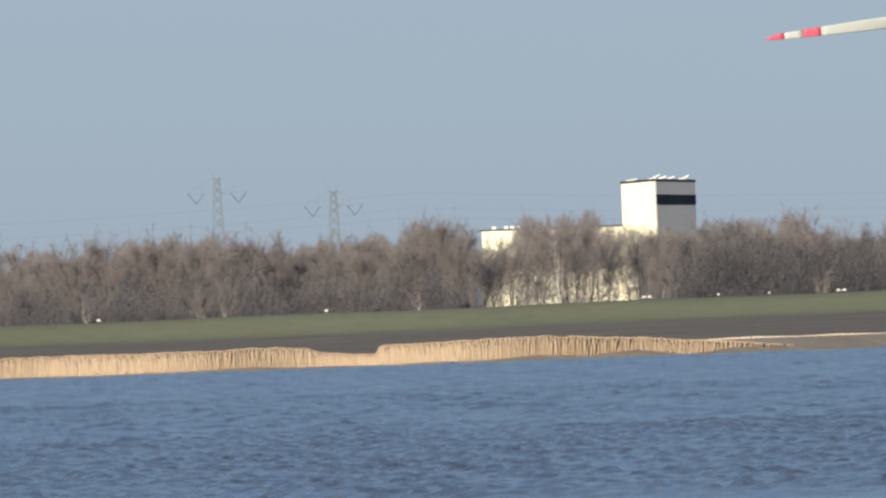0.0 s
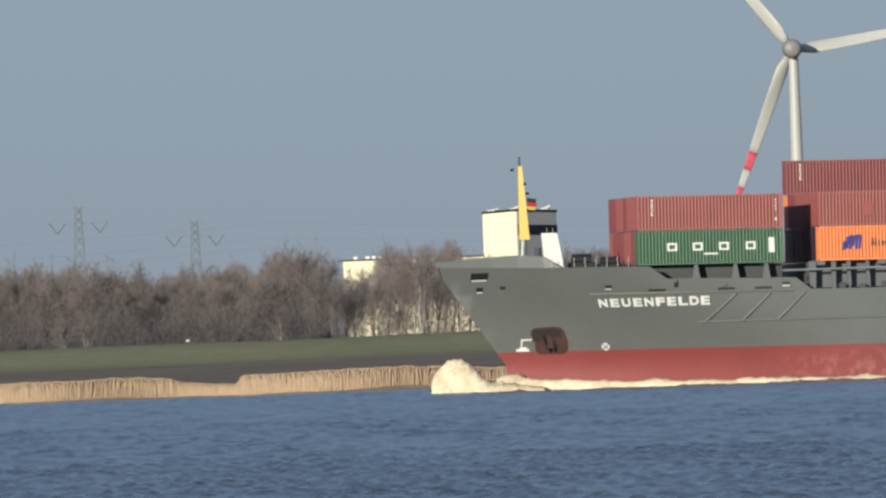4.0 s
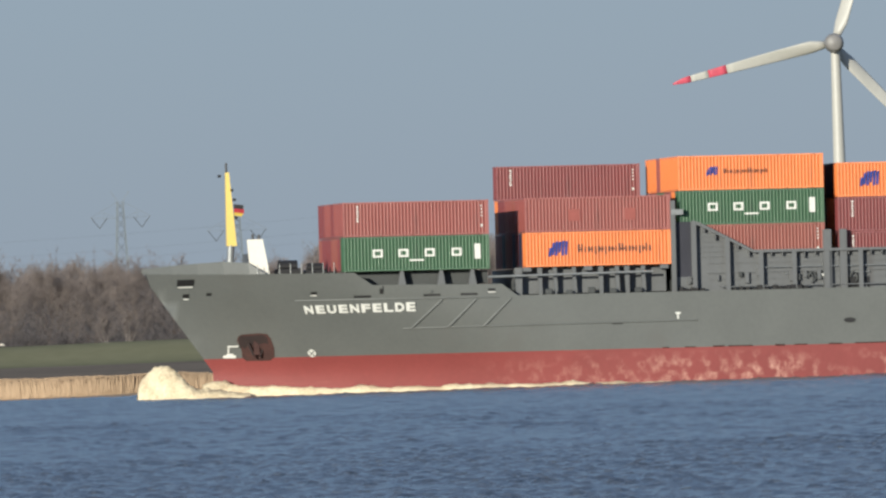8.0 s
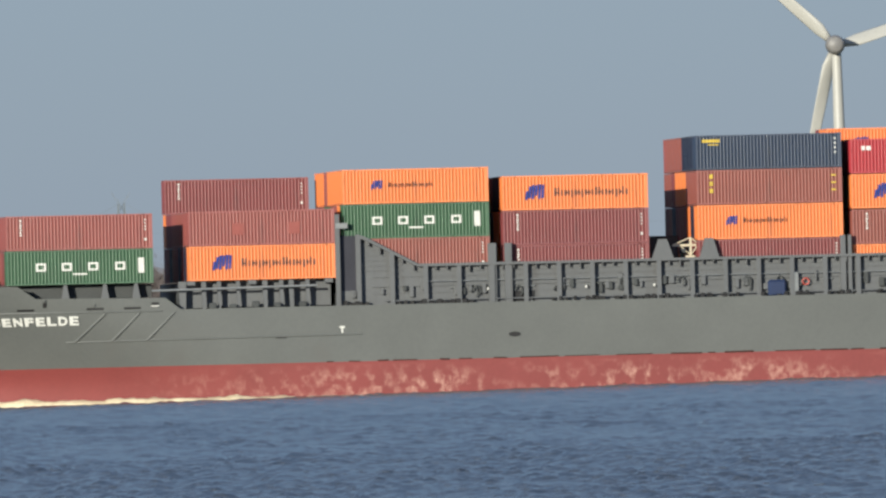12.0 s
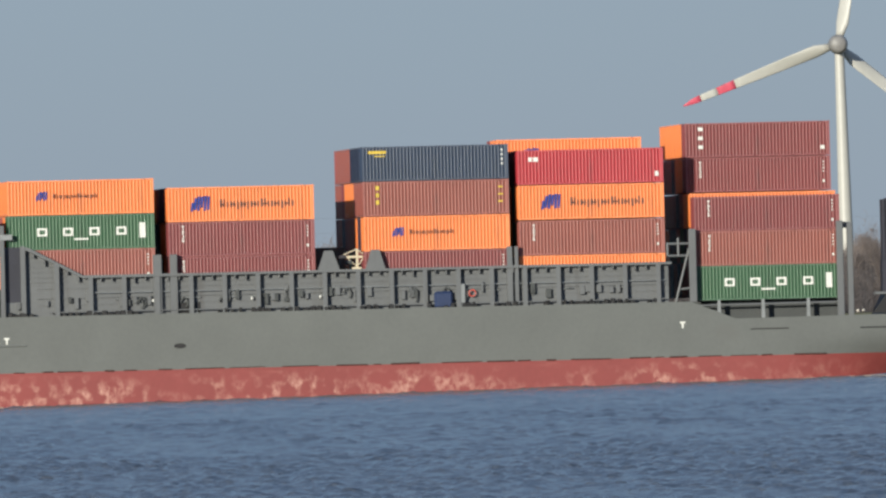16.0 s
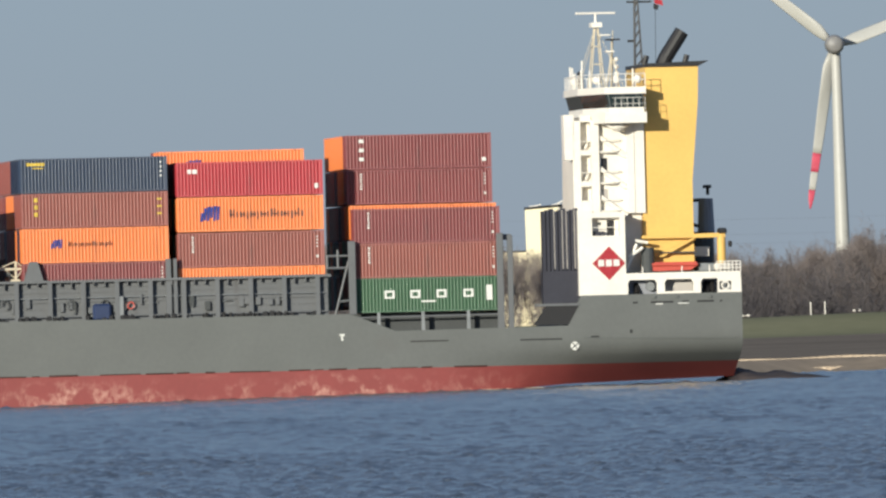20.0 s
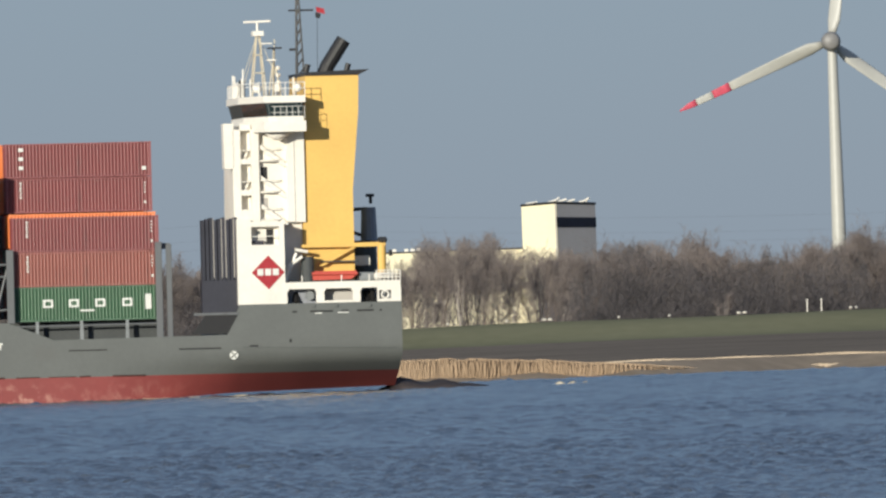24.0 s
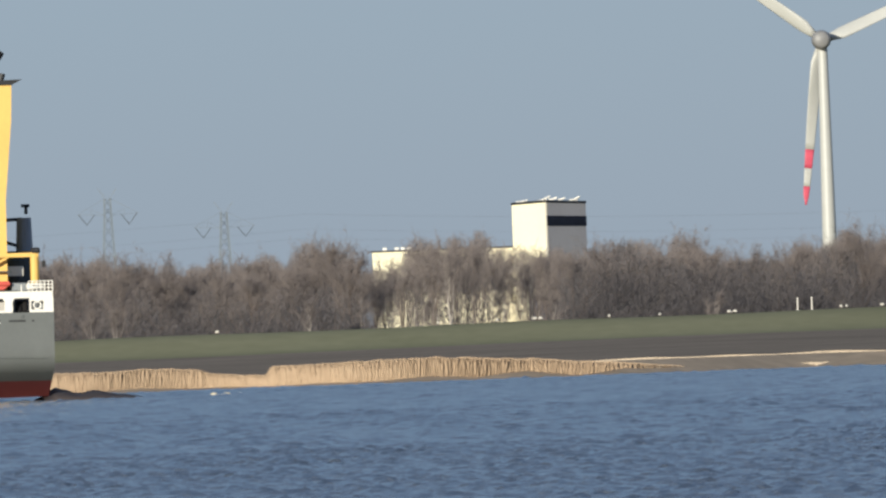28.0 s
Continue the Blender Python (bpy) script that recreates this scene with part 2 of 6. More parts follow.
def pipe(points, r, n=6):
    """One bent pipe through the points."""
    bm = bmesh.new()
    ps = [Vector(p) for p in points]
    prev = None
    for i, p in enumerate(ps):
        d = (ps[min(i + 1, len(ps) - 1)] - ps[max(i - 1, 0)]).normalized()
        a = d.orthogonal().normalized() if prev is None else (old - d * old.dot(d)).normalized()
        old = a
        b = d.cross(a)
        ring = [bm.verts.new(p + (a * math.cos(k * 2 * math.pi / n) + b * math.sin(k * 2 * math.pi / n)) * r) for k in range(n)]
        if prev:
            for k in range(n):
                bm.faces.new((prev[k], prev[(k + 1) % n], ring[(k + 1) % n], ring[k]))
        else:
            bm.faces.new(ring[::-1])
        prev = ring
    bm.faces.new(prev)
    bmesh.ops.recalc_face_normals(bm, faces=bm.faces)
    return bm


def slab(points, y0, y1, bm=None):
    """A plate: an outline in x and z, from y0 to y1."""
    bm = bm or bmesh.new()
    a = [bm.verts.new((x, y0, z)) for x, z in points]
    b = [bm.verts.new((x, y1, z)) for x, z in points]
    n = len(points)
    bm.faces.new(a)
    bm.faces.new(b[::-1])
    for i in range(n):
        bm.faces.new((a[i], b[i], b[(i + 1) % n], a[(i + 1) % n]))
    bmesh.ops.recalc_face_normals(bm, faces=bm.faces)
    return bm


def letters(name, text, mat, parent, m, size, label=""):
    """Raised letters as a mesh."""
    cu = bpy.data.curves.new(name, "FONT")
    cu.body, cu.size, cu.extrude, cu.offset = text, 1.0, 0.03, 0.045
    ob = bpy.data.objects.new(name, cu)
    me = bpy.data.meshes.new_from_object(ob)
    bpy.data.objects.remove(ob)
    me.name = name
    co = np.empty(len(me.vertices) * 3, np.float32)
    me.vertices.foreach_get("co", co)
    co = co.reshape(-1, 3)
    lo, hi = co.min(0), co.max(0)
    co[:, 0] = (co[:, 0] - lo[0]) / (hi[0] - lo[0]) * size[0]
    co[:, 1] = (co[:, 1] - lo[1]) / (hi[1] - lo[1]) * size[1]
    me.vertices.foreach_set("co", co.ravel())
    me.materials.clear()
    me.materials.append(mat)
    o = new(name, me)
    o.parent, o.matrix_basis = parent, m
    if label:
        o["label"] = label
    return o


def smoothstep(a, b, x):
    t = min(max((x - a) / (b - a), 0), 1)
    return t * t * (3 - 2 * t)


# ---- the river and the far shore ----
def ground_height(x, y):
    """Near beach, river bed, far shore, foreland, dike, polder."""
    if y < 12:
        return 0.9
    if y < 60:
        return 0.9 - 3.9 * (y - 12) / 48
    if y < 1800:
        return -3.0
    edge = SHORELINE(x)
    if y < edge:
        return -3.0 + 3.0 * smoothstep(1800, edge, y)
    toe = 2386
    if y < toe:
        k = (y - edge) / (toe - edge)
        bank = 0.9 * smoothstep(-6, 20, x)
        return 0.35 + bank + (2.95 - bank + 0.55 * smoothstep(-50, 40, x)) * k + 0.12 * noise.noise((x * 0.03, y * 0.02, 0))
    if y < 2406:
        toe_z = 3.35 + 0.55 * smoothstep(-50, 40, x)
        return toe_z + (DIKE(x) - toe_z) * smoothstep(2386, 2404, y)
    if y < 2412:
        return DIKE(x)
    return max(2.5, DIKE(x) - (y - 2412) * 0.3)


def SHORELINE(x):
    return 1832 + 40 * smoothstep(2, 45, x) + 3 * math.sin(x * 0.21)


def DIKE(x):
    return 6.28 + 0.45 * smoothstep(-60, 60, x) + 0.08 * math.sin(x * 0.13)


ys = [-400, 0, 12, 30, 60, 400, 1200, 1790] + [1800 + 8 * i for i in range(24)] + [2000 + 25 * i for i in range(16)] + [2386 + 2.5 * i for i in range(13)] + [2430, 2500, 2700, 3200, 4000, 4600, 4990]
xs = [-4900, -1500, -500, -200] + [-140 + 5 * i for i in range(57)] + [200, 500, 1500, 4900]
bm = bmesh.new()
grid = [[bm.verts.new((x, y, ground_height(x, y))) for x in xs] for y in ys]
for j in range(len(ys) - 1):
    for i in range(len(xs) - 1):
        f = bm.faces.new((grid[j][i], grid[j][i + 1], grid[j + 1][i + 1], grid[j + 1][i]))
        y = ys[j]
        f.material_index = 1 if 1896 <= y < 2386 else 0 if y >= 2386 else 2
        f.smooth = True
ground = part("ground", bm, GRASS, None)
ground.data.materials.append(SHORE)
ground.data.materials.append(MUD)
tagged(ground, "flat green dike land with a dark rough foreland", "ground", kind="structure")

bm = bmesh.new()
v = [bm.verts.new(p) for p in ((-4900, 10, -0.45), (4900, 10, -0.45), (4900, 1990, -0.25), (-4900, 1990, -0.25))]
bm.faces.new(v)
tagged(part("water", bm, WATER, None), "wide blue-grey river under a light breeze", "river", kind="structure")


def wave_patch(name, x0, x1, dx, y0, y1, dy, seed, short, long, height):
    """Short, choppy crests as one sheet."""
    rng = np.random.default_rng(seed)
    nx, ny = int((x1 - x0) / dx) + 1, int((y1 - y0) / dy) + 1
    gx, gy = np.meshgrid(np.linspace(x0, x1, nx), np.linspace(y0, y1, ny))
    z = np.zeros_like(gx)
    for k in range(34):
        length = short + long * rng.random() ** 2
        way = math.pi * 0.5 + rng.normal(0, 1.25)
        kx, ky = 2 * math.pi / length * math.cos(way), 2 * math.pi / length * math.sin(way)
        s = np.sin(gx * kx + gy * ky + rng.random() * 6.28 + 0.6 * np.sin(gx * 0.11 * (1 + rng.random()) + gy * 0.07))
        z += height * length ** 0.8 * (s + 0.35 * s * s)
    gust = np.full_like(gx, 0.95)
    for k in range(9):  # patches of wind and slick, drawn out along the line of sight
        gust += 0.05 * np.sin(gx * rng.uniform(0.25, 0.9) * rng.choice((-1, 1)) + gy * rng.uniform(0.01, 0.045) + rng.random() * 6.28)
    gust = gust.clip(0.5, 1.4)
    z *= gust
    edge = np.minimum(np.minimum(gx - x0, x1 - gx) / 4, np.minimum(gy - y0, y1 - gy) / 6).clip(0, 1)
    z = (z - 0.22) * edge - 0.44 * (1 - edge)
    co = np.stack([gx, gy, z], -1).reshape(-1, 3).astype(np.float32)
    a = (np.arange(ny - 1)[:, None] * nx + np.arange(nx - 1)[None, :]).ravel()
    quads = np.stack([a, a + 1, a + nx + 1, a + nx], -1).astype(np.int32)
    me = bpy.data.meshes.new(name)
    me.vertices.add(len(co))
    me.vertices.foreach_set("co", co.ravel())
    me.loops.add(quads.size)
    me.loops.foreach_set("vertex_index", quads.ravel())
    me.polygons.add(len(quads))
    me.polygons.foreach_set("loop_start", np.arange(len(quads), dtype=np.int32) * 4)
    me.polygons.foreach_set("loop_total", np.full(len(quads), 4, dtype=np.int32))
    me.polygons.foreach_set("use_smooth", np.ones(len(quads), dtype=bool))
    me.update()
    me.validate()
    me.materials.append(WATER)
    return tagged(new(name, me), "choppy blue river waves drifting with the wind", "waves", kind="stuff")


WAVES = [wave_patch("waves", -24, 24, 0.14, 312, 540, 0.48, 3, 0.4, 0.95, 0.0100), wave_patch("waves", -36, 36, 0.27, 526, 920, 0.92, 4, 0.55, 1.5, 0.0092), wave_patch("waves", -62, 62, 0.75, 900, 1842, 2.1, 5, 1.2, 2.6, 0.0085)]


def mesh_of(name, verts, faces, mat):
    """A mesh from arrays of corners and of triangles."""
    verts, faces = np.asarray(verts, np.float32), np.asarray(faces, np.int32)
    me = bpy.data.meshes.new(name)
    me.vertices.add(len(verts))
    me.vertices.foreach_set("co", verts.ravel())
    me.loops.add(faces.size)
    me.loops.foreach_set("vertex_index", faces.ravel())
    me.polygons.add(len(faces))
    me.polygons.foreach_set("loop_start", np.arange(len(faces), dtype=np.int32) * 3)
    me.polygons.foreach_set("loop_total", np.full(len(faces), 3, dtype=np.int32))
    me.update()
    me.validate()
    me.materials.append(mat)
    return me


def unit(v):
    return v / np.maximum(np.linalg.norm(v, axis=1, keepdims=True), 1e-6)


def twigs(r, p, q, thick, sides=3):
    """Tapered twigs from p to q: three-sided spikes, or single blades for the finest."""
    n = len(p)
    a = unit(np.cross(q - p, unit(r.normal(size=(n, 3)))))
    if sides == 1:
        co = np.stack([p - a * thick, p + a * thick, q], 1)
        return co.reshape(-1, 3), np.arange(n * 3).reshape(-1, 3)
    b = np.cross(unit(q - p), a)
    ring = [p + thick * (a * math.cos(k * 2.0944) + b * math.sin(k * 2.0944)) for k in range(3)]
    co = np.stack([*ring, q], 1).reshape(-1, 3)
    base = np.arange(n)[:, None] * 4
    return co, np.concatenate([base + np.array([0, 1, 3]), base + np.array([1, 2, 3]), base + np.array([2, 0, 3])], 0)


# reed belt along the shore: blades leaning over one another, in one thing for each stand
REEDLINE = ((-110, 2.15), (-60, 2.25), (-27, 2.3), (-23.8, 2.2), (-22.3, 1.7), (-19, 1.4), (-16.7, 1.35), (-15.9, 2.15), (-8, 2.4), (-2, 2.55), (1, 2.5), (4, 2.35), (8, 2.1), (13, 1.8), (19, 1.35), (27, 0.55), (60, 0.42), (110, 0.4))


def reed_stand(x0, x1, depth, count, seed, mat, inland=0.0, scale=1.0):
    r = np.random.default_rng(seed)
    x = r.uniform(x0, x1, count)
    y = np.array([SHORELINE(a) for a in x]) - 0.95 + inland + r.uniform(0, depth, count)
    z = np.array([ground_height(a, b) for a, b in zip(x, y)]) - 0.1 if inland else np.full(count, -0.1)
    wave = np.array([noise.noise((a * 0.16, 0, seed)) * 0.07 + noise.noise((a * 0.7, 1, seed)) * 0.05 for a in x])
    if inland:  # washed up in broken lines
        wave += 0.9 * np.array([noise.noise((a * 0.13, 3, seed)) for a in x]) - 0.15 - 0.75 * np.clip(1 - (x - x0) / 14, 0, 1)
    h = np.interp(x, [a for a, _ in REEDLINE], [b for _, b in REEDLINE]) * scale * (0.98 + wave) * (1 - 0.34 * r.random(count) ** 1.6)
    lean = r.normal(0, 0.06, (count, 2)) * h[:, None]
    w = r.uniform(0.07, 0.13, count)
    ang = r.normal(-0.3, 0.16, count)
    a = np.stack([np.cos(ang), np.sin(ang), np.zeros(count)], 1) * w[:, None]
    foot = np.stack([x, y, z], 1)
    tip = foot + np.stack([lean[:, 0], lean[:, 1], h], 1)
    belly = foot + (tip - foot) * r.uniform(0.3, 0.72, (count, 1))
    co = np.stack([foot, belly + a, belly - a, tip], 1).reshape(-1, 3)
    base = np.arange(count)[:, None] * 4
    tri = np.concatenate([base + np.array([0, 1, 2]), base + np.array([2, 1, 3])], 0)
    if not inland:  # matted straw inside the stand
        n = int((x1 - x0) * 4)
        cx = np.linspace(x0 + 0.3, x1 - 0.3, n)
        cy = np.array([SHORELINE(v) for v in cx]) - 0.85
        ch = np.interp(cx, [v for v, _ in REEDLINE], [v for _, v in REEDLINE]) * scale * (0.84 + 0.05 * r.normal(size=n).clip(-1, 1))
        rows = [np.stack([cx, cy + d + 0.12 * r.normal(size=n), -0.1 + ch * k], 1) for d, k in ((0, 0), (0.05, 0.45), (0.25, 0.85), (0.8, 1.0), (2.2, 0.0))]
        start = len(co)
        co = np.concatenate([co, *rows])
        i = np.arange(n - 1)
        for k in range(4):
            a0, b0 = start + k * n + i, start + (k + 1) * n + i
            tri = np.concatenate([tri, np.stack([a0, a0 + 1, b0 + 1], 1), np.stack([a0, b0 + 1, b0], 1)], 0)
    return tagged(new("reeds", mesh_of("reeds", co, tri, mat)), "pale golden dry reeds at the water's edge" if mat is REED else "thin pale line of straw washed up on the shore", "reeds", kind="stuff")


reed_stand(-110, -58, 1.2, 20000, 1, REED)
reed_stand(-60, -23.0, 1.2, 36000, 2, REED)
reed_stand(-23.6, -15.6, 1.2, 7000, 3, REED)
reed_stand(-16.2, 5, 1.2, 22000, 4, REED)
reed_stand(3, 13, 7, 20000, 5, REED)
reed_stand(10, 26, 9, 20000, 9, REED)
reed_stand(22, 56, 6, 10000, 6, STRAW)
reed_stand(14, 60, 9, 3600, 7, STRAW, 9.0, 0.5)
reed_stand(36, 100, 8, 6000, 8, STRAW, 16.0, 0.6)


# ---- trees ----
def bare_tree(name, seed, height, spread, limbs, trunk_mat, twig_mat, low=True):
    """A leafless tree: a slim trunk, ascending limbs that end on a rounded crown, branches, twigs and a spray of finest shoots."""
    r = np.random.default_rng(seed)
    thing = new(name)
    bm = bmesh.new()
    stem = [Vector((0, 0, -0.5))]
    thick = height * (0.014 if trunk_mat is BIRCH else 0.0085)
    for i in range(7):
        a = stem[-1]
        b = a + Vector((r.normal(0, 0.22), r.normal(0, 0.22), (height * 0.8 + 0.5) / 7))
        tube(bm, a, b, thick * (1 - i / 7.6), thick * (1 - (i + 1) / 7.6), 6)
        stem.append(b)
    stem = np.array(stem)
    k = r.uniform(0.16 if low else 0.03, 0.95, limbs)
    at = k * 6.999
    i = at.astype(int)
    p = stem[i] + (stem[i + 1] - stem[i]) * (at - i)[:, None]
    ang = r.uniform(0, 6.283, limbs)
    out = spread * (0.42 + 0.58 * np.sqrt(np.clip(1 - (k * 1.15 - 0.35) ** 2 / 0.7, 0.05, 1))) * r.uniform(0.75, 1.1, limbs)
    out *= np.sqrt(r.uniform(0.08, 1, limbs))
    top = height * (0.6 + 0.34 * np.sqrt(np.clip(1 - (out / spread / 1.12) ** 2, 0, 1)))
    rise = np.maximum(top - p[:, 2], 0.6) * r.uniform(0.5, 1.0, limbs)
    q = p + np.stack([np.cos(ang) * out, np.sin(ang) * out, rise], 1)
    mid = (p + q) / 2 + np.stack([np.cos(ang), np.sin(ang), -0.5 * np.ones(limbs)], 1) * out[:, None] * 0.16
    for a, b, c in zip(p, mid, q):
        tube(bm, a, b, 0.036, 0.026, 4)
        tube(bm, b, c, 0.026, 0.01, 3)
    each = 7
    u = r.uniform(0.18, 1, (limbs, each))[..., None]
    bp = np.where(u < 0.5, p[:, None] + (mid - p)[:, None] * u * 2, mid[:, None] + (q - mid)[:, None] * (u * 2 - 1)).reshape(-1, 3)
    way = unit(np.repeat(unit(q - p), each, 0) + r.normal(0, 0.5, (limbs * each, 3)) + np.array([0, 0, 0.35]))
    bq = bp + way * (np.repeat(np.linalg.norm(q - p, axis=1), each) * r.uniform(0.2, 0.45, limbs * each))[:, None]
    many = 8
    u = r.uniform(0.1, 1, (len(bp), many))[..., None]
    tp = (bp[:, None] + (bq - bp)[:, None] * u).reshape(-1, 3)
    tw = unit(np.repeat(way, many, 0) + r.normal(0, 0.6, (len(tp), 3)) + np.array([0, 0, 0.3]))
    tq = tp + tw * r.uniform(0.5, 1.3, (len(tp), 1))
    fine = 5
    u = r.uniform(0.15, 1, (len(tp), fine))[..., None]
    sp = (tp[:, None] + (tq - tp)[:, None] * u).reshape(-1, 3)
    sq = sp + unit(np.repeat(tw, fine, 0) + r.normal(0, 0.65, (len(sp), 3)) + np.array([0, 0, 0.25])) * r.uniform(0.35, 0.95, (len(sp), 1))
    verts, faces, n = [], [], 0
    for co, tri in (twigs(r, bp, bq, 0.017), twigs(r, tp, tq, 0.013), twigs(r, sp, sq, 0.015, 1)):
        verts.append(co)
        faces.append(tri + n)
        n += len(co)
    part("trunk", bm, trunk_mat, thing)
    crown = new("crown", mesh_of("crown", np.concatenate(verts), np.concatenate(faces), twig_mat))
    crown.parent = thing
    return thing


def slender(seed):
    return bare_tree("slender_tree", seed, 14.6, 2.3, 8, BIRCH if seed % 2 else BARK, TWIG)


TREE_KINDS = [bare_tree("tree", 11, 15, 4.6, 21, BARK, TWIG), bare_tree("tree", 12, 14, 4.4, 19, BARK, TWIG), bare_tree("tree", 13, 15.5, 4.2, 20, BARK, TWIG),
              bare_tree("tree", 14, 13, 5.0, 21, BARK, TWIG), bare_tree("birch_tree", 15, 14, 2.4, 11, BIRCH, TWIG), bare_tree("shrub", 16, 5.5, 2.8, 7, BARK, UNDERSHADE, False), slender(21), slender(22), slender(24)]


PROFILE = ((-110, 1.12), (-69, 1.10), (-45, 1.16), (-29, 1.08), (-21, 1.14), (-16.5, 1.24), (-12, 1.15), (-9, 1.04), (-4.5, 1.06), (-2.4, 1.24), (3, 1.26), (7.6, 1.28), (9.6, 1.2), (11.2, 1.14), (12.5, 1.12), (17.5, 1.1), (20, 1.1), (24, 1.17), (28, 1.24), (32, 1.27), (36, 1.18), (40, 1.02), (48, 1.02), (57, 1.10), (61, 1.16), (80, 1.1), (120, 1.1))


def canopy(x):
    """How high the wood stands along the dike."""
    return float(np.interp(x, [p[0] for p in PROFILE], [p[1] for p in PROFILE]))


def openness(u):
    """How far the wood opens before the mill's walls."""
    return max(smoothstep(-9.0, -7.6, u) * (1 - smoothstep(-4.6, -2.4, u)), 0.85 * smoothstep(10.0, 11.4, u) * (1 - smoothstep(16.4, 17.6, u)))


rng = random.Random(5)
used = set()


def plant(kind, x, y, size, label, lean=0.0):
    ob = TREE_KINDS[kind]
    z = ground_height(x, y)
    m = Matrix.Translation((x, y, z)) @ Matrix.Rotation(lean, 4, "Y") @ Matrix.Rotation(rng.uniform(0, 6.283), 4, "Z")
    s = size * rng.uniform(0.82, 0.97)
    if kind in used:
        ob = copy_thing(ob, m)
    else:
        used.add(kind)
        ob.matrix_basis = m
    ob.scale = (s, s, s)
    tagged(ob, label, "shrub" if kind == 5 else "tree", "wood behind the dike")


for row, (y, step) in enumerate(((2480, 5.0), (2570, 4.6), (2680, 4.2))):
    k = y / 2600
    x = -98 * k
    while x < 92 * k:
        u = x / k
        thin = -10.5 < u < 17.5
        if rng.random() > 0.55 * openness(u):
            kind = rng.choice((0, 1, 2, 3, 0, 1, 2, 3))
            if thin:
                kind = rng.choice((6, 7, 8))
            plant(kind, x + rng.gauss(0, 0.8), y + rng.gauss(0, 12), canopy(u) * k, "bare birch tree with a pale trunk" if kind == 4 else "bare leafless tree with fine brown twigs")
        x += step * k * rng.uniform(0.75, 1.25) * (0.55 if thin else 1)
x = -92.0
while x < 88:
    if rng.random() > 0.9 * openness(x * 1.05) and not -9 < x < 13:
        plant(5, x, 2450 + rng.gauss(0, 6), rng.uniform(0.65, 1.15), "low bare shrub at the foot of the wood")
    x += 3.3 * rng.uniform(0.7, 1.3)
for u, y, kind in ((-9.2, 2490, 1), (-8.2, 2560, 7), (-7.7, 2500, 8), (-7.0, 2630, 6), (-4.2, 2540, 7), (13.2, 2560, 8), (15.6, 2500, 6), (-9.6, 2600, 7), (-6.3, 2510, 8), (-5.5, 2640, 6), (-3.6, 2560, 8), (11.9, 2600, 7), (14.4, 2620, 8), (16.4, 2530, 7)):
    plant(kind, u * y / 2600, y, canopy(u) * y / 2600 * 0.97, "bare leafless tree with fine brown twigs")
# a few leaning birches at the edge of the wood
for x, lean in ((-44.6, -0.16), (-42.9, 0.14), (-15.9, -0.1), (-1.2, 0.05), (16.4, 0.2), (-60.5, -0.1), (38.0, 0.1)):
    plant(4, x, 2436, 0.66, "leaning young birch with a pale trunk", lean)


def thicket(name, label, count, y0, y1, height, bias, thick, mat, seed, u0=-100, u1=95):
    """Undergrowth and far crowns as one mass of finest twigs under rounded tops that fray out."""
    r = np.random.default_rng(seed)
    y = r.uniform(y0, y1, count)
    u = r.uniform(u0, u1, count)
    centres = np.arange(-104, 100, 3.1) + r.normal(0, 0.8, 66)
    reach, tops = r.uniform(2.6, 4.6, 66), r.uniform(0.84, 1.04, 66)
    dome = np.zeros(count)
    for c, w, t in zip(centres, reach, tops):
        dome = np.maximum(dome, t * np.sqrt(np.clip(1 - ((u - c) / w) ** 2 * 0.55, 0, 1)))
    tall = np.interp(u, [a for a, _ in PROFILE], [b for _, b in PROFILE]) * 15.0 * height * dome
    h = 2.0 + (tall - 2.0) * r.beta(*bias, count)
    keep = r.random(count) > np.array([0.55 * openness(a) for a in u])
    middle = (u > -10) & (u < 17.5)
    keep &= ~middle | (r.random(count) < np.where(h > 11.0, 0.95, 0.26))
    u, y, h = u[keep], y[keep], h[keep]
    n = len(u)
    p = np.stack([u * y / 2600, y, 2.0 + h], 1)
    way = unit(np.stack([r.normal(0, 0.5, n), r.normal(0, 0.5, n), r.uniform(0.1, 1.2, n)], 1)) * r.uniform(0.7, 2.0, (n, 1))
    p -= 0.5 * way
    co, tri = twigs(r, p, p + way, thick, 1)
    return tagged(new(name, mesh_of(name, co, tri, mat)), label, "wood", kind="stuff")


thicket("far_wood", "dense grey-brown wood of bare crowns far behind", 400000, 2740, 2980, 1.0, (1.4, 1.2), 0.026, TWIG, 7)
thicket("undergrowth", "tangled undergrowth beneath the bare trees, darkened for shade", 210000, 2445, 2720, 0.66, (1.0, 1.6), 0.03, UNDERSHADE, 8)
thicket("undergrowth", "darkened thicket at the foot of the wood", 60000, 2445, 2560, 0.8, (1.0, 1.5), 0.03, UNDERSHADE, 18, 19, 62)

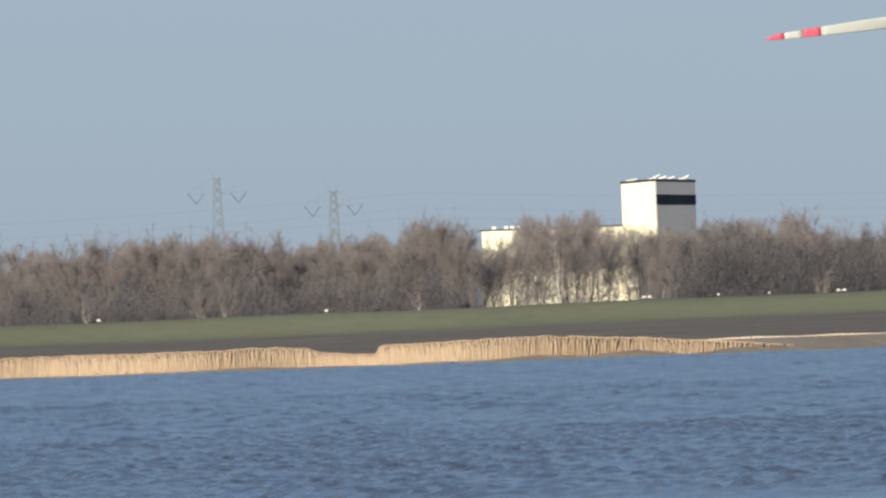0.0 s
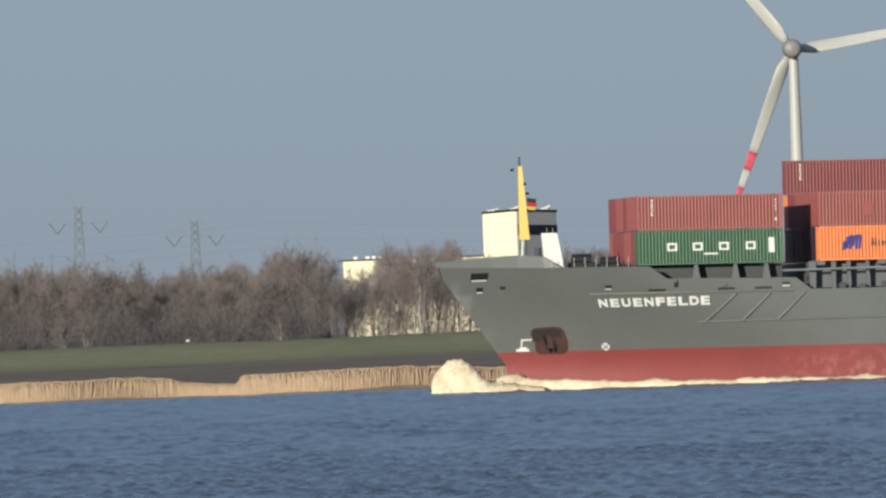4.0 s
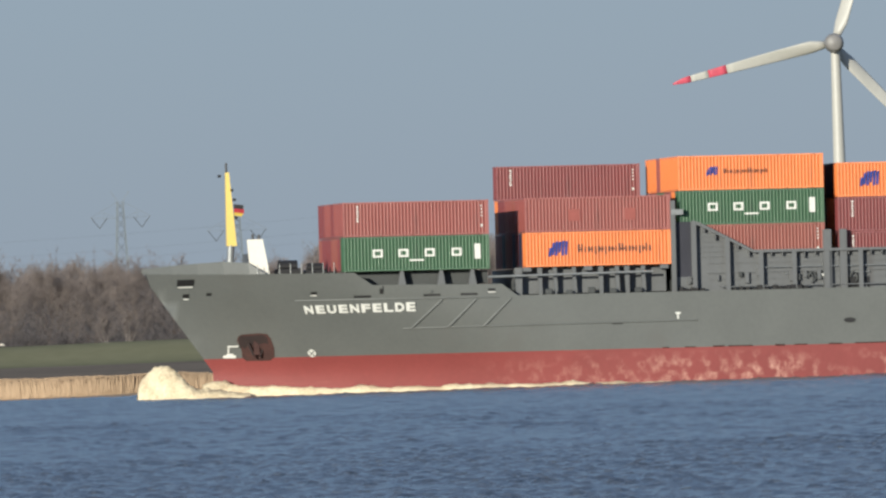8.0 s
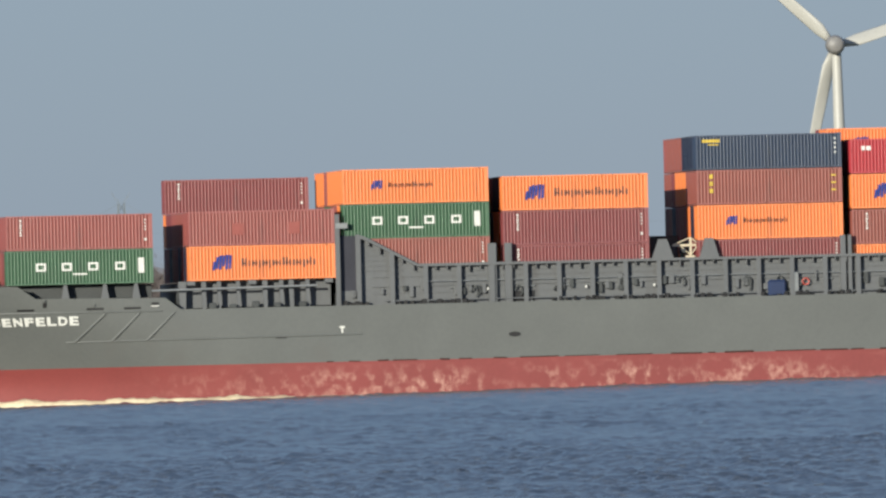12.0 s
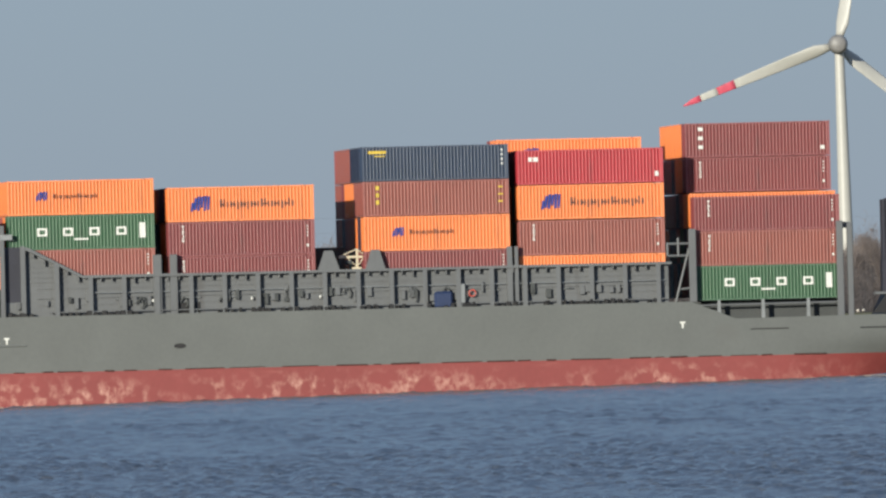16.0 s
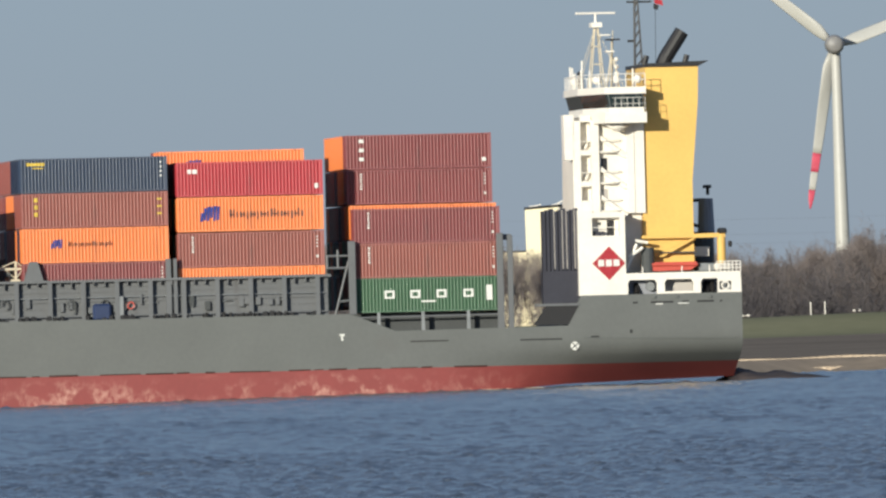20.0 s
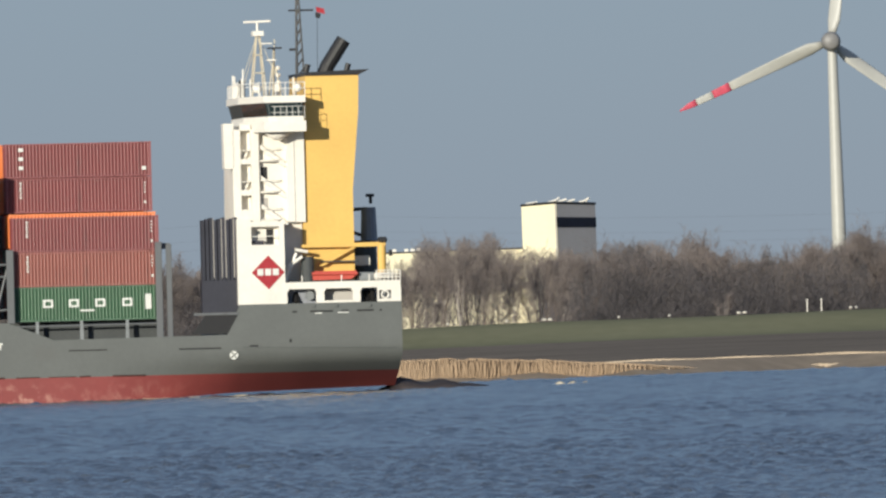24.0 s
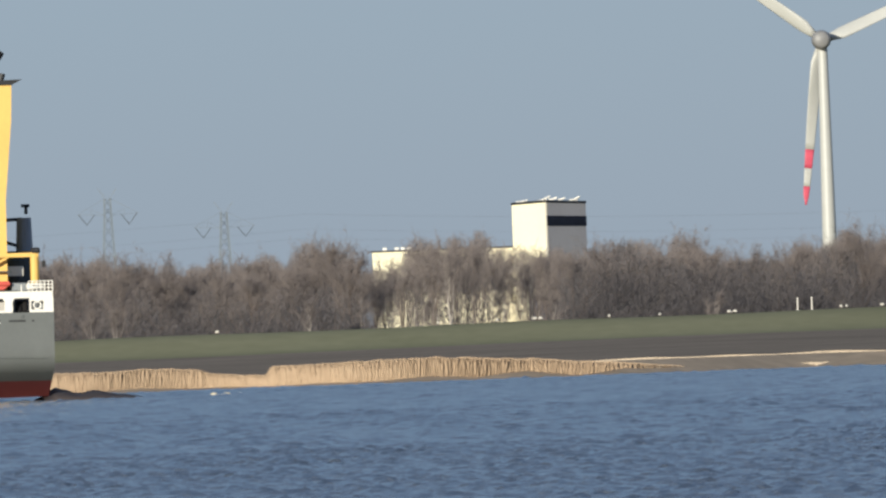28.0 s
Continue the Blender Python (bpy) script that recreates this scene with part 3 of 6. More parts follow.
# ---- mill building behind the wood ----
mill = tagged(new("mill_building"), "cream-white mill building with a tall tower and dark blue band", "building")
mill.matrix_basis = pose(0, 3760, 0)
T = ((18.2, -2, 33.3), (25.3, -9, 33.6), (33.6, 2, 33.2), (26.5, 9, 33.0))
for i, wmat in enumerate((PLASTER, MILLSHADE, MILLSHADE, PLASTER)):
    a, b = T[i], T[(i + 1) % 4]
    d = Vector((b[0] - a[0], b[1] - a[1], 0)).normalized()
    nrm = Vector((d.y, -d.x, 0)) * -0.3
    bm = bmesh.new()
    vs = [bm.verts.new(p) for p in ((a[0], a[1], 2), (b[0], b[1], 2), (b[0], b[1], b[2]), (a[0], a[1], a[2]))]
    bm.faces.new(vs)
    ws = [bm.verts.new(Vector(p.co) + nrm) for p in vs]
    bm.faces.new(ws[::-1])
    for k in range(4):
        bm.faces.new((vs[k], ws[k], ws[(k + 1) % 4], vs[(k + 1) % 4]))
    bmesh.ops.recalc_face_normals(bm, faces=bm.faces)
    part("wall", bm, wmat, mill, "cream-white sunlit wall" if wmat is PLASTER else "wall greyed for its shaded side")
a, b = Vector(T[1]), Vector(T[2])
bm = bmesh.new()
off = Vector((0.10, -0.12, 0))
vs = [bm.verts.new(Vector((p.x, p.y, z)) + off) for p, z in ((a, 26.6 + 2.0), (b, 28.4), (b, 30.4), (a, 30.7))]
bm.faces.new(vs)
bmesh.ops.solidify(bm, geom=bm.faces[:], thickness=0.08)
part("band", bm, BAND, mill, "dark blue band across the tower")
bm = bmesh.new()
vs = [bm.verts.new(Vector(p) + Vector((0, 0, 0.02))) for p in T]
bm.faces.new(vs)
bmesh.ops.solidify(bm, geom=bm.faces[:], thickness=-0.35)
part("roof", bm, BLACK, mill, "dark roof edge")
for k in range(4):
    a, b = Vector(T[k]), Vector(T[(k + 1) % 4])
    part("roof_edge", tubes([(a + Vector((0, 0, 0.1)), b + Vector((0, 0, 0.1)))], 0.28, 6), BLACK, mill, "dark roof edge")
part("wall", boxes((-11.2, 18.6, 0.0, 14, 2, 24.4)), PLASTER, mill, "long cream-white wing")
part("roof", boxes((-11.6, 18.8, -0.3, 14.3, 24.4, 24.7)), BLACK, mill)
part("annex", boxes((21, 27, -14, -9.5, 2, 14.0)), BAND, mill, "dark low annex")
rr = random.Random(3)
for i, (x, w, h) in enumerate(((20.0, 1.8, 0.5), (21.0, 1.0, 0.7), (24.6, 1.8, 0.9), (25.4, 1.6, 1.4), (26.6, 2.2, 1.0), (28.4, 2.0, 0.9), (31.0, 1.6, 0.6), (31.8, 1.2, 1.1))):
    y = rr.uniform(-2, 2)
    bm = tube(bmesh.new(), (x - w / 2, y, 33.5 + h * 0.35), (x + w / 2, y + rr.uniform(-1, 1), 33.5 + h * 0.9), 0.2)
    tube(bm, (x, y, 33.3), (x, y, 33.5 + h * 0.6), 0.14)
    tube(bm, (x - w * 0.4, y + 0.4, 33.6 + h * 0.5), (x + w * 0.2, y + 0.4, 33.5 + h * 0.2), 0.16)
    part("roof_equipment", bm, WHITE, mill, "white pipes on the roof")
for x in (-9.0, -6.5, -5.2, -4.0):
    part("roof_equipment", boxes((x, x + 0.9, 1, 3, 24.7, 25.3), bevel=0.1), WHITE, mill, "white roof fitting")

# ---- wind turbine ----
turbine = tagged(new("wind_turbine"), "off-white wind turbine with red-banded blade tips", "wind turbine")
turbine.matrix_basis = pose(97.6, 4377, 0)
bm = bmesh.new()
for i in range(12):
    z0, z1 = 2 + 71.5 * i / 12, 2 + 71.5 * (i + 1) / 12
    tube(bm, (0.3, -1, z0), (0.3, -1, z1), 2.1 - 0.95 * i / 12, 2.1 - 0.95 * (i + 1) / 12, 20)
bmesh.ops.delete(bm, geom=[f for f in bm.faces if abs(f.normal.z) > 0.9 or len(f.verts) > 4], context="FACES_ONLY")
bmesh.ops.remove_doubles(bm, verts=bm.verts, dist=0.01)
part("tower", bm, TURBINE, turbine, smooth=True)
bm = bmesh.new()
rings = []
for y, r in ((-8.0, 0.05), (-7.9, 1.5), (-7.5, 2.0), (-6.0, 2.3), (-2.0, 2.4), (1.5, 2.3), (2.3, 2.0)):
    rings.append([bm.verts.new((r * math.cos(a * math.pi / 10), y, 75.5 + r * math.sin(a * math.pi / 10))) for a in range(20)])
for p, q in zip(rings, rings[1:]):
    for a in range(20):
        bm.faces.new((p[a], p[(a + 1) % 20], q[(a + 1) % 20], q[a]))
bm.faces.new(rings[-1])
bmesh.ops.recalc_face_normals(bm, faces=bm.faces)
part("nacelle", bm, HUBGREY, turbine, "rounded grey nacelle housing", smooth=True)
rotor = new("rotor")
rotor.parent = turbine
bm = bmesh.new()
bmesh.ops.create_uvsphere(bm, u_segments=24, v_segments=12, radius=1, matrix=Matrix.Diagonal((2.0, 1.7, 2.0, 1)))
part("hub", bm, HUBGREY, rotor, "grey hub", smooth=True)


def blade_piece(r0, r1, steps):
    """A stretch of an aerofoil blade along +x of the rotor's plane, root to tip."""
    bm = bmesh.new()
    rings = []
    for i in range(steps + 1):
        r = r0 + (r1 - r0) * i / steps
        k = r / 40
        chord = (1.7 + 1.9 * smoothstep(0.03, 0.15, k)) * (1 - 0.64 * max(0, (k - 0.14) / 0.86)) * (1 if k < 0.94 else max(0.25, 1 - (k - 0.94) / 0.066 * 0.75))
        thick = max(0.14, 1.4 * (1 - smoothstep(0.02, 0.35, k)) + 0.35 * (1 - k))
        twist = radians(28) * (1 - smoothstep(0.05, 0.8, k)) + radians(6)
        ring = []
        for j in range(12):
            a = j * math.pi / 6
            c, t = math.cos(a) * chord / 2 - chord * 0.15, math.sin(a) * thick / 2
            ring.append(bm.verts.new((r, t * math.cos(twist) + c * math.sin(twist), c * math.cos(twist) - t * math.sin(twist))))
        rings.append(ring)
    for a, b in zip(rings, rings[1:]):
        for j in range(12):
            bm.faces.new((a[j], a[(j + 1) % 12], b[(j + 1) % 12], b[j]))
    bm.faces.new(rings[0][::-1])
    bm.faces.new(rings[-1])
    bmesh.ops.recalc_face_normals(bm, faces=bm.faces)
    return bm


for i in range(3):
    turn = Matrix.Rotation(radians(120 * i), 4, "Y")
    for r0, r1, mt, lb in ((1.8, 26.6, TURBINE, ""), (26.6, 31.2, TIPRED, "red band"), (31.2, 35.6, TURBINE, ""), (35.6, 40.2, TIPRED, "red tip")):
        ob = part("blade" if r0 < 2 else "blade_band", blade_piece(r0, r1, 14 if r0 < 2 else 4), mt, rotor, lb, smooth=True)
        ob.matrix_basis = turn

# ---- power line pylons in the haze ----
def pylon(x, y, h, arm, horn, label):
    """A lattice body, one wide cross-arm stayed from the head, two horns for the earth wires, V-shaped insulator strings."""
    th = tagged(new("pylon"), label, "pylon", "power line")
    th.matrix_basis = pose(x, y, 2, 0, 0, 8)
    lat = []

    def half(z):
        return 2.6 * (1 - z / h) ** 1.3 + 0.75

    lv = [h * k for k in (0, 0.2, 0.37, 0.5, 0.6, 0.69, 0.77, 0.84, 0.9, 0.95, 1.0)]
    c = [(-1, -1), (1, -1), (1, 1), (-1, 1)]
    for a, b in zip(lv, lv[1:]):
        wa, wb = half(a), half(b)
        for i in range(4):
            p, q = c[i], c[(i + 1) % 4]
            lat.append(((p[0] * wa, p[1] * wa, a), (q[0] * wb, q[1] * wb, b)))
            lat.append(((q[0] * wa, q[1] * wa, a), (p[0] * wb, p[1] * wb, b)))
    for px, py in c:
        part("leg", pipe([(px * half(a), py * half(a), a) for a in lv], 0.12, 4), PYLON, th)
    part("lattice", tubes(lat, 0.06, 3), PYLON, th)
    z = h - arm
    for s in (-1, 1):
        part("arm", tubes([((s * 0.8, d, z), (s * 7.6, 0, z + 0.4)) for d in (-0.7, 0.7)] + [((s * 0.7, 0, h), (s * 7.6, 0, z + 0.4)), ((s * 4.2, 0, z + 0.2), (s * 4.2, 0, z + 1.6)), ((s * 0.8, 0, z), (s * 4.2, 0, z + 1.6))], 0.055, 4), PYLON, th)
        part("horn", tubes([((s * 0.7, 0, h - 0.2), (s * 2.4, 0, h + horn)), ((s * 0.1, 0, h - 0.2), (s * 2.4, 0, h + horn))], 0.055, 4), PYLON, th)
        part("insulator", tubes([((s * 7.3, 0, z + 0.3), (s * 5.3, 0, z - 2.3)), ((s * 3.3, 0, z + 0.3), (s * 5.3, 0, z - 2.3))], 0.13, 4), INSULATOR, th, "dark V-shaped insulator string")
    return th


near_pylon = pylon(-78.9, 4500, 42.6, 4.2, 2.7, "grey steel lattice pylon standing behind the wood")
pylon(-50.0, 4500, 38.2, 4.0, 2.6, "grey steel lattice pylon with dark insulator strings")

for k, (z0, dx) in enumerate(((38.5, 0), (32.5, 0), (34.8, 0))):
    pts = [(-330 + 15 * i, 4505 + 4 * k, z0 + 4.5 * (((i % 20) - 10) / 10) ** 2 - 4) for i in range(41)]
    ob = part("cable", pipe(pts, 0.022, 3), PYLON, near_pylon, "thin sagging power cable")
    ob.matrix_basis = near_pylon.matrix_basis.inverted()

# two white posts on the dike
for x in (49.3, 51.2):
    post = tagged(new("post"), "slim white marker post on the dike crest", "post", "dike posts")
    post.matrix_basis = pose(x, 2409, DIKE(x) - 0.15)
    part("shaft", boxes((-0.07, 0.07, -0.07, 0.07, 0, 1.75), bevel=0.02), WHITE, post)
    part("cap", boxes((-0.1, 0.1, -0.1, 0.1, 1.75, 1.85)), WHITE, post)


# sheep grazing along the dike's crest
WOOL = material("dirty white wool", (0.72, 0.68, 0.60), (0.55, 0.5, 0.42), 0.95, scale=3, fine=12, bump=0.05)


def sheep():
    th = tagged(new("sheep"), "white woolly sheep grazing on the dike", "sheep", "sheep on the dike")
    bm = bmesh.new()
    r = bmesh.ops.create_icosphere(bm, subdivisions=2, radius=1, matrix=Matrix.Translation((0, 0, 0.68)) @ Matrix.Diagonal((0.58, 0.32, 0.33, 1)))
    for v in r["verts"]:
        v.co *= 1 + 0.07 * noise.noise(v.co * 7)
    part("body", bm, WOOL, th, smooth=True)
    bm = bmesh.new()
    bmesh.ops.create_icosphere(bm, subdivisions=1, radius=1, matrix=Matrix.Translation((0.68, 0, 0.55)) @ Matrix.Rotation(0.7, 4, "Y") @ Matrix.Diagonal((0.2, 0.1, 0.11, 1)))
    part("head", bm, WOOL, th, smooth=True)
    for x in (-0.35, 0.35):
        for y in (-0.16, 0.16):
            part("leg", tubes([((x, y, 0), (x, y, 0.5))], 0.045, 6), BARK, th)
    return th


flock = sheep()
for i, x in enumerate([-58.6, -28.2, 1.3, 9.2, 14.2, 14.9, 24.1, 30.9, 40.1, 40.9, 55.0, 55.8, 60.6]):
    y = 2405.5 + (i * 7 % 5) * 0.6
    m = pose(x, y, DIKE(x) - 0.05, 0, 0, (i * 137) % 360)
    flock.scale = (0.55, 0.55, 0.55)
    if i:
        copy_thing(flock, m)
    else:
        flock.matrix_basis = m @ Matrix.Scale(0.55, 4)

# ---- the container ship: x runs forward from the transom, y to port, z up from the water ----
ship = tagged(new("container_ship"), "grey feeder ship with red boot-top and white deckhouse", "ship")
HEADING = radians(6.4)
SPEED = 7.053
TRIM = -0.705


def ship_pose(t):
    x0, y0 = 65.43, 1518.65
    return pose(x0 - SPEED * (t - 14) * math.cos(HEADING), y0 - SPEED * (t - 14) * math.sin(HEADING), -0.825, 0, TRIM, 180 + math.degrees(HEADING))


def top_of_side(x):
    """The upper edge of the shell along the ship."""
    line = ((-1, 8.12), (13.15, 8.12), (14.3, 5.65), (28.7, 5.55), (32.5, 7.05), (103.05, 7.12), (104.35, 8.1), (115.1, 8.25), (116.6, 9.3), (125, 9.4), (133.4, 9.66), (140, 9.7))
    for (a, za), (b, zb) in zip(line, line[1:]):
        if a <= x <= b:
            return za + (zb - za) * (x - a) / (b - a)
    return line[-1][1]


def stem_x(z):
    return 127.4 + max(0, z - 1.2) * 0.705 if z > 1.2 else 127.4 + (1.2 - z) * 0.2


def half_breadth(x, z):
    """Half the ship's breadth at a place along it and a height."""
    k = min(max((z + 0.5) / 9.5, 0), 1)
    run = 40 - 17 * k
    s = (stem_x(z) - x) / run
    b = 11.25 * (1 - (1 - min(max(s, 0), 1)) ** (2.1 + 0.5 * k))
    low = smoothstep(4.2, -0.1, z)
    b *= 1 - low * 0.74 * smoothstep(24, 3, x) ** 1.1
    b -= 0.10 * smoothstep(30, 0, x)
    return max(b, 0.02)


LEVELS = [-1.6, -0.7, 0.0, 0.7, 1.4, 2.0, 2.44, 2.441, 3.1, 3.8, 4.6, 5.4]
STATIONS = [-0.35, 1.5, 3, 5, 7.5, 10, 13.15, 14.3, 17, 20, 24, 28.7, 30.6, 32.5] + [36 + 4 * i for i in range(17)] + [103.05, 104.35, 107, 110, 112.5, 115.1, 116.6, 118.5, 120.5, 122, 123.5, 125, 126.2, 127.2, 128.2, 129.2, 130.2, 131.2, 132.2, 133]


def keel(x):
    """The lower edge of the plating: the counter lifts out of the water at the stern."""
    return float(np.interp(x, (-0.35, 14, 20, 26, 32), (1.15, 0.82, 0.45, -0.3, -1.6)))


def shell(sign):
    up, low = bmesh.new(), bmesh.new()
    rows = []
    for x in STATIONS:
        top = top_of_side(x)
        zs = [z for z in LEVELS] + [5.4 + (top - 5.4) * k for k in (0.25, 0.5, 0.75, 1.0)]
        row = []
        for z in zs:
            z = max(z, keel(x))
            row.append((min(x, stem_x(z)), sign * half_breadth(min(x, stem_x(z)), z), z))
        rows.append(row)
    for bm, a, b in ((low, 0, 6), (up, 7, 15)):
        g = [[bm.verts.new(p) for p in row[a:b + 1]] for row in rows]
        for i in range(len(g) - 1):
            for j in range(b - a):
                q = (g[i][j], g[i + 1][j], g[i + 1][j + 1], g[i][j + 1])
                try:
                    bm.faces.new(q if sign < 0 else q[::-1])
                except ValueError:
                    pass
        bmesh.ops.remove_doubles(bm, verts=bm.verts, dist=0.004)
    return up, low


for sign in (1, -1):
    up, low = shell(sign)
    part("shell", up, HULL, ship, "grey hull side with rust stains", smooth=True)
    part("boot_top", low, BOOT, ship, "scraped red band along the waterline", smooth=True)
# transom, deck
bm = bmesh.new()
zs = LEVELS[7:] + [6.1, 6.8, 7.5, 8.12]
l = [bm.verts.new((-0.35, half_breadth(0, z), z)) for z in zs]
r = [bm.verts.new((-0.35, -half_breadth(0, z), z)) for z in zs]
for i in range(len(zs) - 1):
    bm.faces.new((l[i], l[i + 1], r[i + 1], r[i]))
part("transom", bm, HULL, ship)
bm = bmesh.new()
zs = [1.15] + [z for z in LEVELS[:7] if z > 1.2]
l = [bm.verts.new((-0.35, half_breadth(0, z), z)) for z in zs]
r = [bm.verts.new((-0.35, -half_breadth(0, z), z)) for z in zs]
for i in range(len(zs) - 1):
    bm.faces.new((l[i], l[i + 1], r[i + 1], r[i]))
part("transom_boot_top", bm, BOOT, ship)
bm = bmesh.new()
prev = None
for x in STATIONS:
    z = min(top_of_side(x) - 0.05, 9.2)
    y = half_breadth(min(x, stem_x(z)), z) - 0.02
    cur = [bm.verts.new((min(x, stem_x(z)), y, z)), bm.verts.new((min(x, stem_x(z)), -y, z))]
    if prev:
        bm.faces.new((prev[0], cur[0], cur[1], prev[1]))
    prev = cur
part("deck", bm, DECK, ship, "dark grey deck")

# bulwark round the forecastle, paler where it leans back
bm = bmesh.new()
for sign in (1, -1):
    prev = None
    for x, h in ((123.6, 0.02), (125, 0.95), (127, 1.05), (129, 0.9), (131, 0.7), (132.6, 0.5), (133.25, 0.42)):
        z = top_of_side(x)
        b = half_breadth(min(x, stem_x(z)), z)
        xx = min(x, stem_x(z))
        cur = [bm.verts.new(p) for p in ((xx, sign * b, z - 0.02), (xx + 0.1, sign * max(b - 0.25, 0.02), z + h), (xx, sign * max(b - 0.33, 0.01), z + h), (xx - 0.1, sign * max(b - 0.1, 0.0), z - 0.02))]
        if prev:
            for k in range(4):
                q = (prev[k], cur[k], cur[(k + 1) % 4], prev[(k + 1) % 4])
                bm.faces.new(q)
        prev = cur
bmesh.ops.recalc_face_normals(bm, faces=bm.faces)
part("bulwark", bm, HULL, ship, "paler grey bow bulwark")


def on_side(x, z, out=0.03):
    return Vector((x, half_breadth(x, z) + out, z))


def plate(bm, x0, x1, z0, z1, out=0.03, y=None):
    """A thin plate that lies on the port side of the shell."""
    n = max(1, int(abs(x1 - x0) / 1.2))
    for i in range(n):
        a, b = x0 + (x1 - x0) * i / n, x0 + (x1 - x0) * (i + 1) / n
        q = []
        for o in (-0.05, out):
            q.append([bm.verts.new(on_side(x, z, o) if y is None else (x, y + o, z)) for x, z in ((a, z0), (b, z0), (b, z1), (a, z1))])
        bm.faces.new(q[1])
        for k in range(4):
            bm.faces.new((q[0][k], q[0][(k + 1) % 4], q[1][(k + 1) % 4], q[1][k]))
    bmesh.ops.recalc_face_normals(bm, faces=bm.faces)
    return bm


def bar_on_side(x0, z0, x1, z1, w):
    n = max(4, int(abs(x1 - x0) / 2))
    return pipe([on_side(x0 + (x1 - x0) * i / n, z0 + (z1 - z0) * i / n, 0.0) for i in range(n + 1)], w)


def against(x, z, out=0.06):
    """A pose on the port side: x aft along the plating, y up it, z out of it."""
    p = on_side(x, z, out)
    e = (on_side(x - 0.6, z, out) - p).normalized()
    up = on_side(x, z + 0.5, out) - p
    up = (up - e * up.dot(e)).normalized()
    return Matrix.Translation(p) @ Matrix((e, up, e.cross(up))).transposed().to_4x4()


# name on the bow: each letter stands on the plating
word = "NEUENFELDE"
for i, ch in enumerate(word):
    letters("letter", ch, MARK, ship, against(120.42 - i * 0.905, 6.0), (0.78, 0.80), "white letter of the ship's name")
part("rubbing_strake", bar_on_side(121.3, 7.1, 104.6, 7.0, 0.07), HULL, ship)
part("rubbing_strake", bar_on_side(112.5, 4.58, 88.0, 4.7, 0.08), HULL, ship)
for xb, xt in ((111.8, 109.35), (108.8, 106.5), (105.9, 103.6)):
    part("rubbing_strake", bar_on_side(xb, 4.62, xt, 6.9, 0.11), HULL, ship, "slanting half-round strake")
# white bars paint the sunlit roller edge below each fairlead
for x0, x1, z in ((129.4, 130.5, 8.5), (129.65, 130.05, 7.5), (119.6, 120.1, 7.52), (104.9, 105.5, 7.47), (6.3, 6.9, 7.3), (4.1, 5.0, 7.32)):
    part("fairlead_lip", plate(bmesh.new(), x0, x1, z - 0.07, z + 0.02, 0.07), MARK, ship, "white lip painted as the lit edge of a fairlead")
for x, z in ((114.3, 7.95), (110.2, 7.5), (6.9, 7.75), (5.0, 7.75), (2.2, 7.7)):
    part("hull_bracket", plate(bmesh.new(), x, x + 0.3, z, z + 0.22, 0.14), HULL, ship, "small bracket on the shell")
seam = random.Random(31)
x = 91.0
while x > 22:  # rust comes through in dashes along the seam
    n = seam.uniform(0.5, 3.4)
    part("seam", bar_on_side(x, 2.48, x - n, 2.48 + seam.uniform(-0.03, 0.03), seam.uniform(0.035, 0.085)), RUST, ship, "rusty seam above the boot-top")
    x -= n + seam.uniform(0.1, 1.9)
bm = bmesh.new()
bmesh.ops.create_cone(bm, cap_ends=True, segments=16, radius1=0.5, radius2=0.5, depth=0.05, matrix=Matrix.Diagonal((1, 0.42, 1, 1)))
part("fairlead", bm, BLACK, ship, "dark oval opening in the shell").matrix_basis = against(75.25, 4.4, 0.03)
part("rubbing_strake", bar_on_side(13.0, 4.6, 0.3, 4.3, 0.04), HULL, ship)
for x0, x1, z0, z1 in ((129.3, 130.6, 8.55, 9.1), (129.6, 130.1, 7.55, 7.9), (127.9, 128.3, 7.7, 7.95), (119.6, 120.1, 7.55, 7.8), (115.2, 116.6, 7.22, 7.4), (109.5, 110.9, 7.22, 7.4), (106.4, 107.8, 7.22, 7.4), (104.9, 105.5, 7.5, 7.75),
                       (94.3, 95.2, 4.5, 4.65), (24.3, 27.5, 4.6, 4.7), (14.8, 18.3, 4.5, 4.62), (11.7, 12.4, 4.6, 4.75), (8.9, 9.1, 4.9, 5.2), (114.2, 114.5, 7.5, 7.9)):
    part("fairlead", plate(bmesh.new(), x0, x1, z0, z1, 0.02), BLACK, ship, "dark opening in the shell")
for x, z in ((119.75, 2.72), (13.75, 3.95)):
    bm = bmesh.new()
    bmesh.ops.create_cone(bm, cap_ends=True, segments=18, radius1=0.36, radius2=0.36, depth=0.05)
    ob = part("thruster_mark", bm, MARK, ship, "round white thruster mark")
    ob.matrix_basis = against(x, z, 0.08)
    for turn in (40, 130):
        part("mark_cross", boxes((-0.34, 0.34, -0.045, 0.045, 0.03, 0.05)), HULL, ob, "grey cross bar").matrix_basis = pose(0, 0, 0, 0, 0, turn)
part("draught_mark", plate(bmesh.new(), 125.75, 126.75, 2.48, 2.7), MARK, ship, "white draught mark")
part("draught_mark", plate(bmesh.new(), 125.95, 126.5, 2.7, 2.85), MARK, ship, "white draught mark")
part("draught_mark", plate(bmesh.new(), 126.3, 126.42, 2.9, 3.35), MARK, ship, "white draught mark")
part("draught_mark", plate(bmesh.new(), 125.6, 126.45, 3.38, 3.5), MARK, ship, "white draught mark")
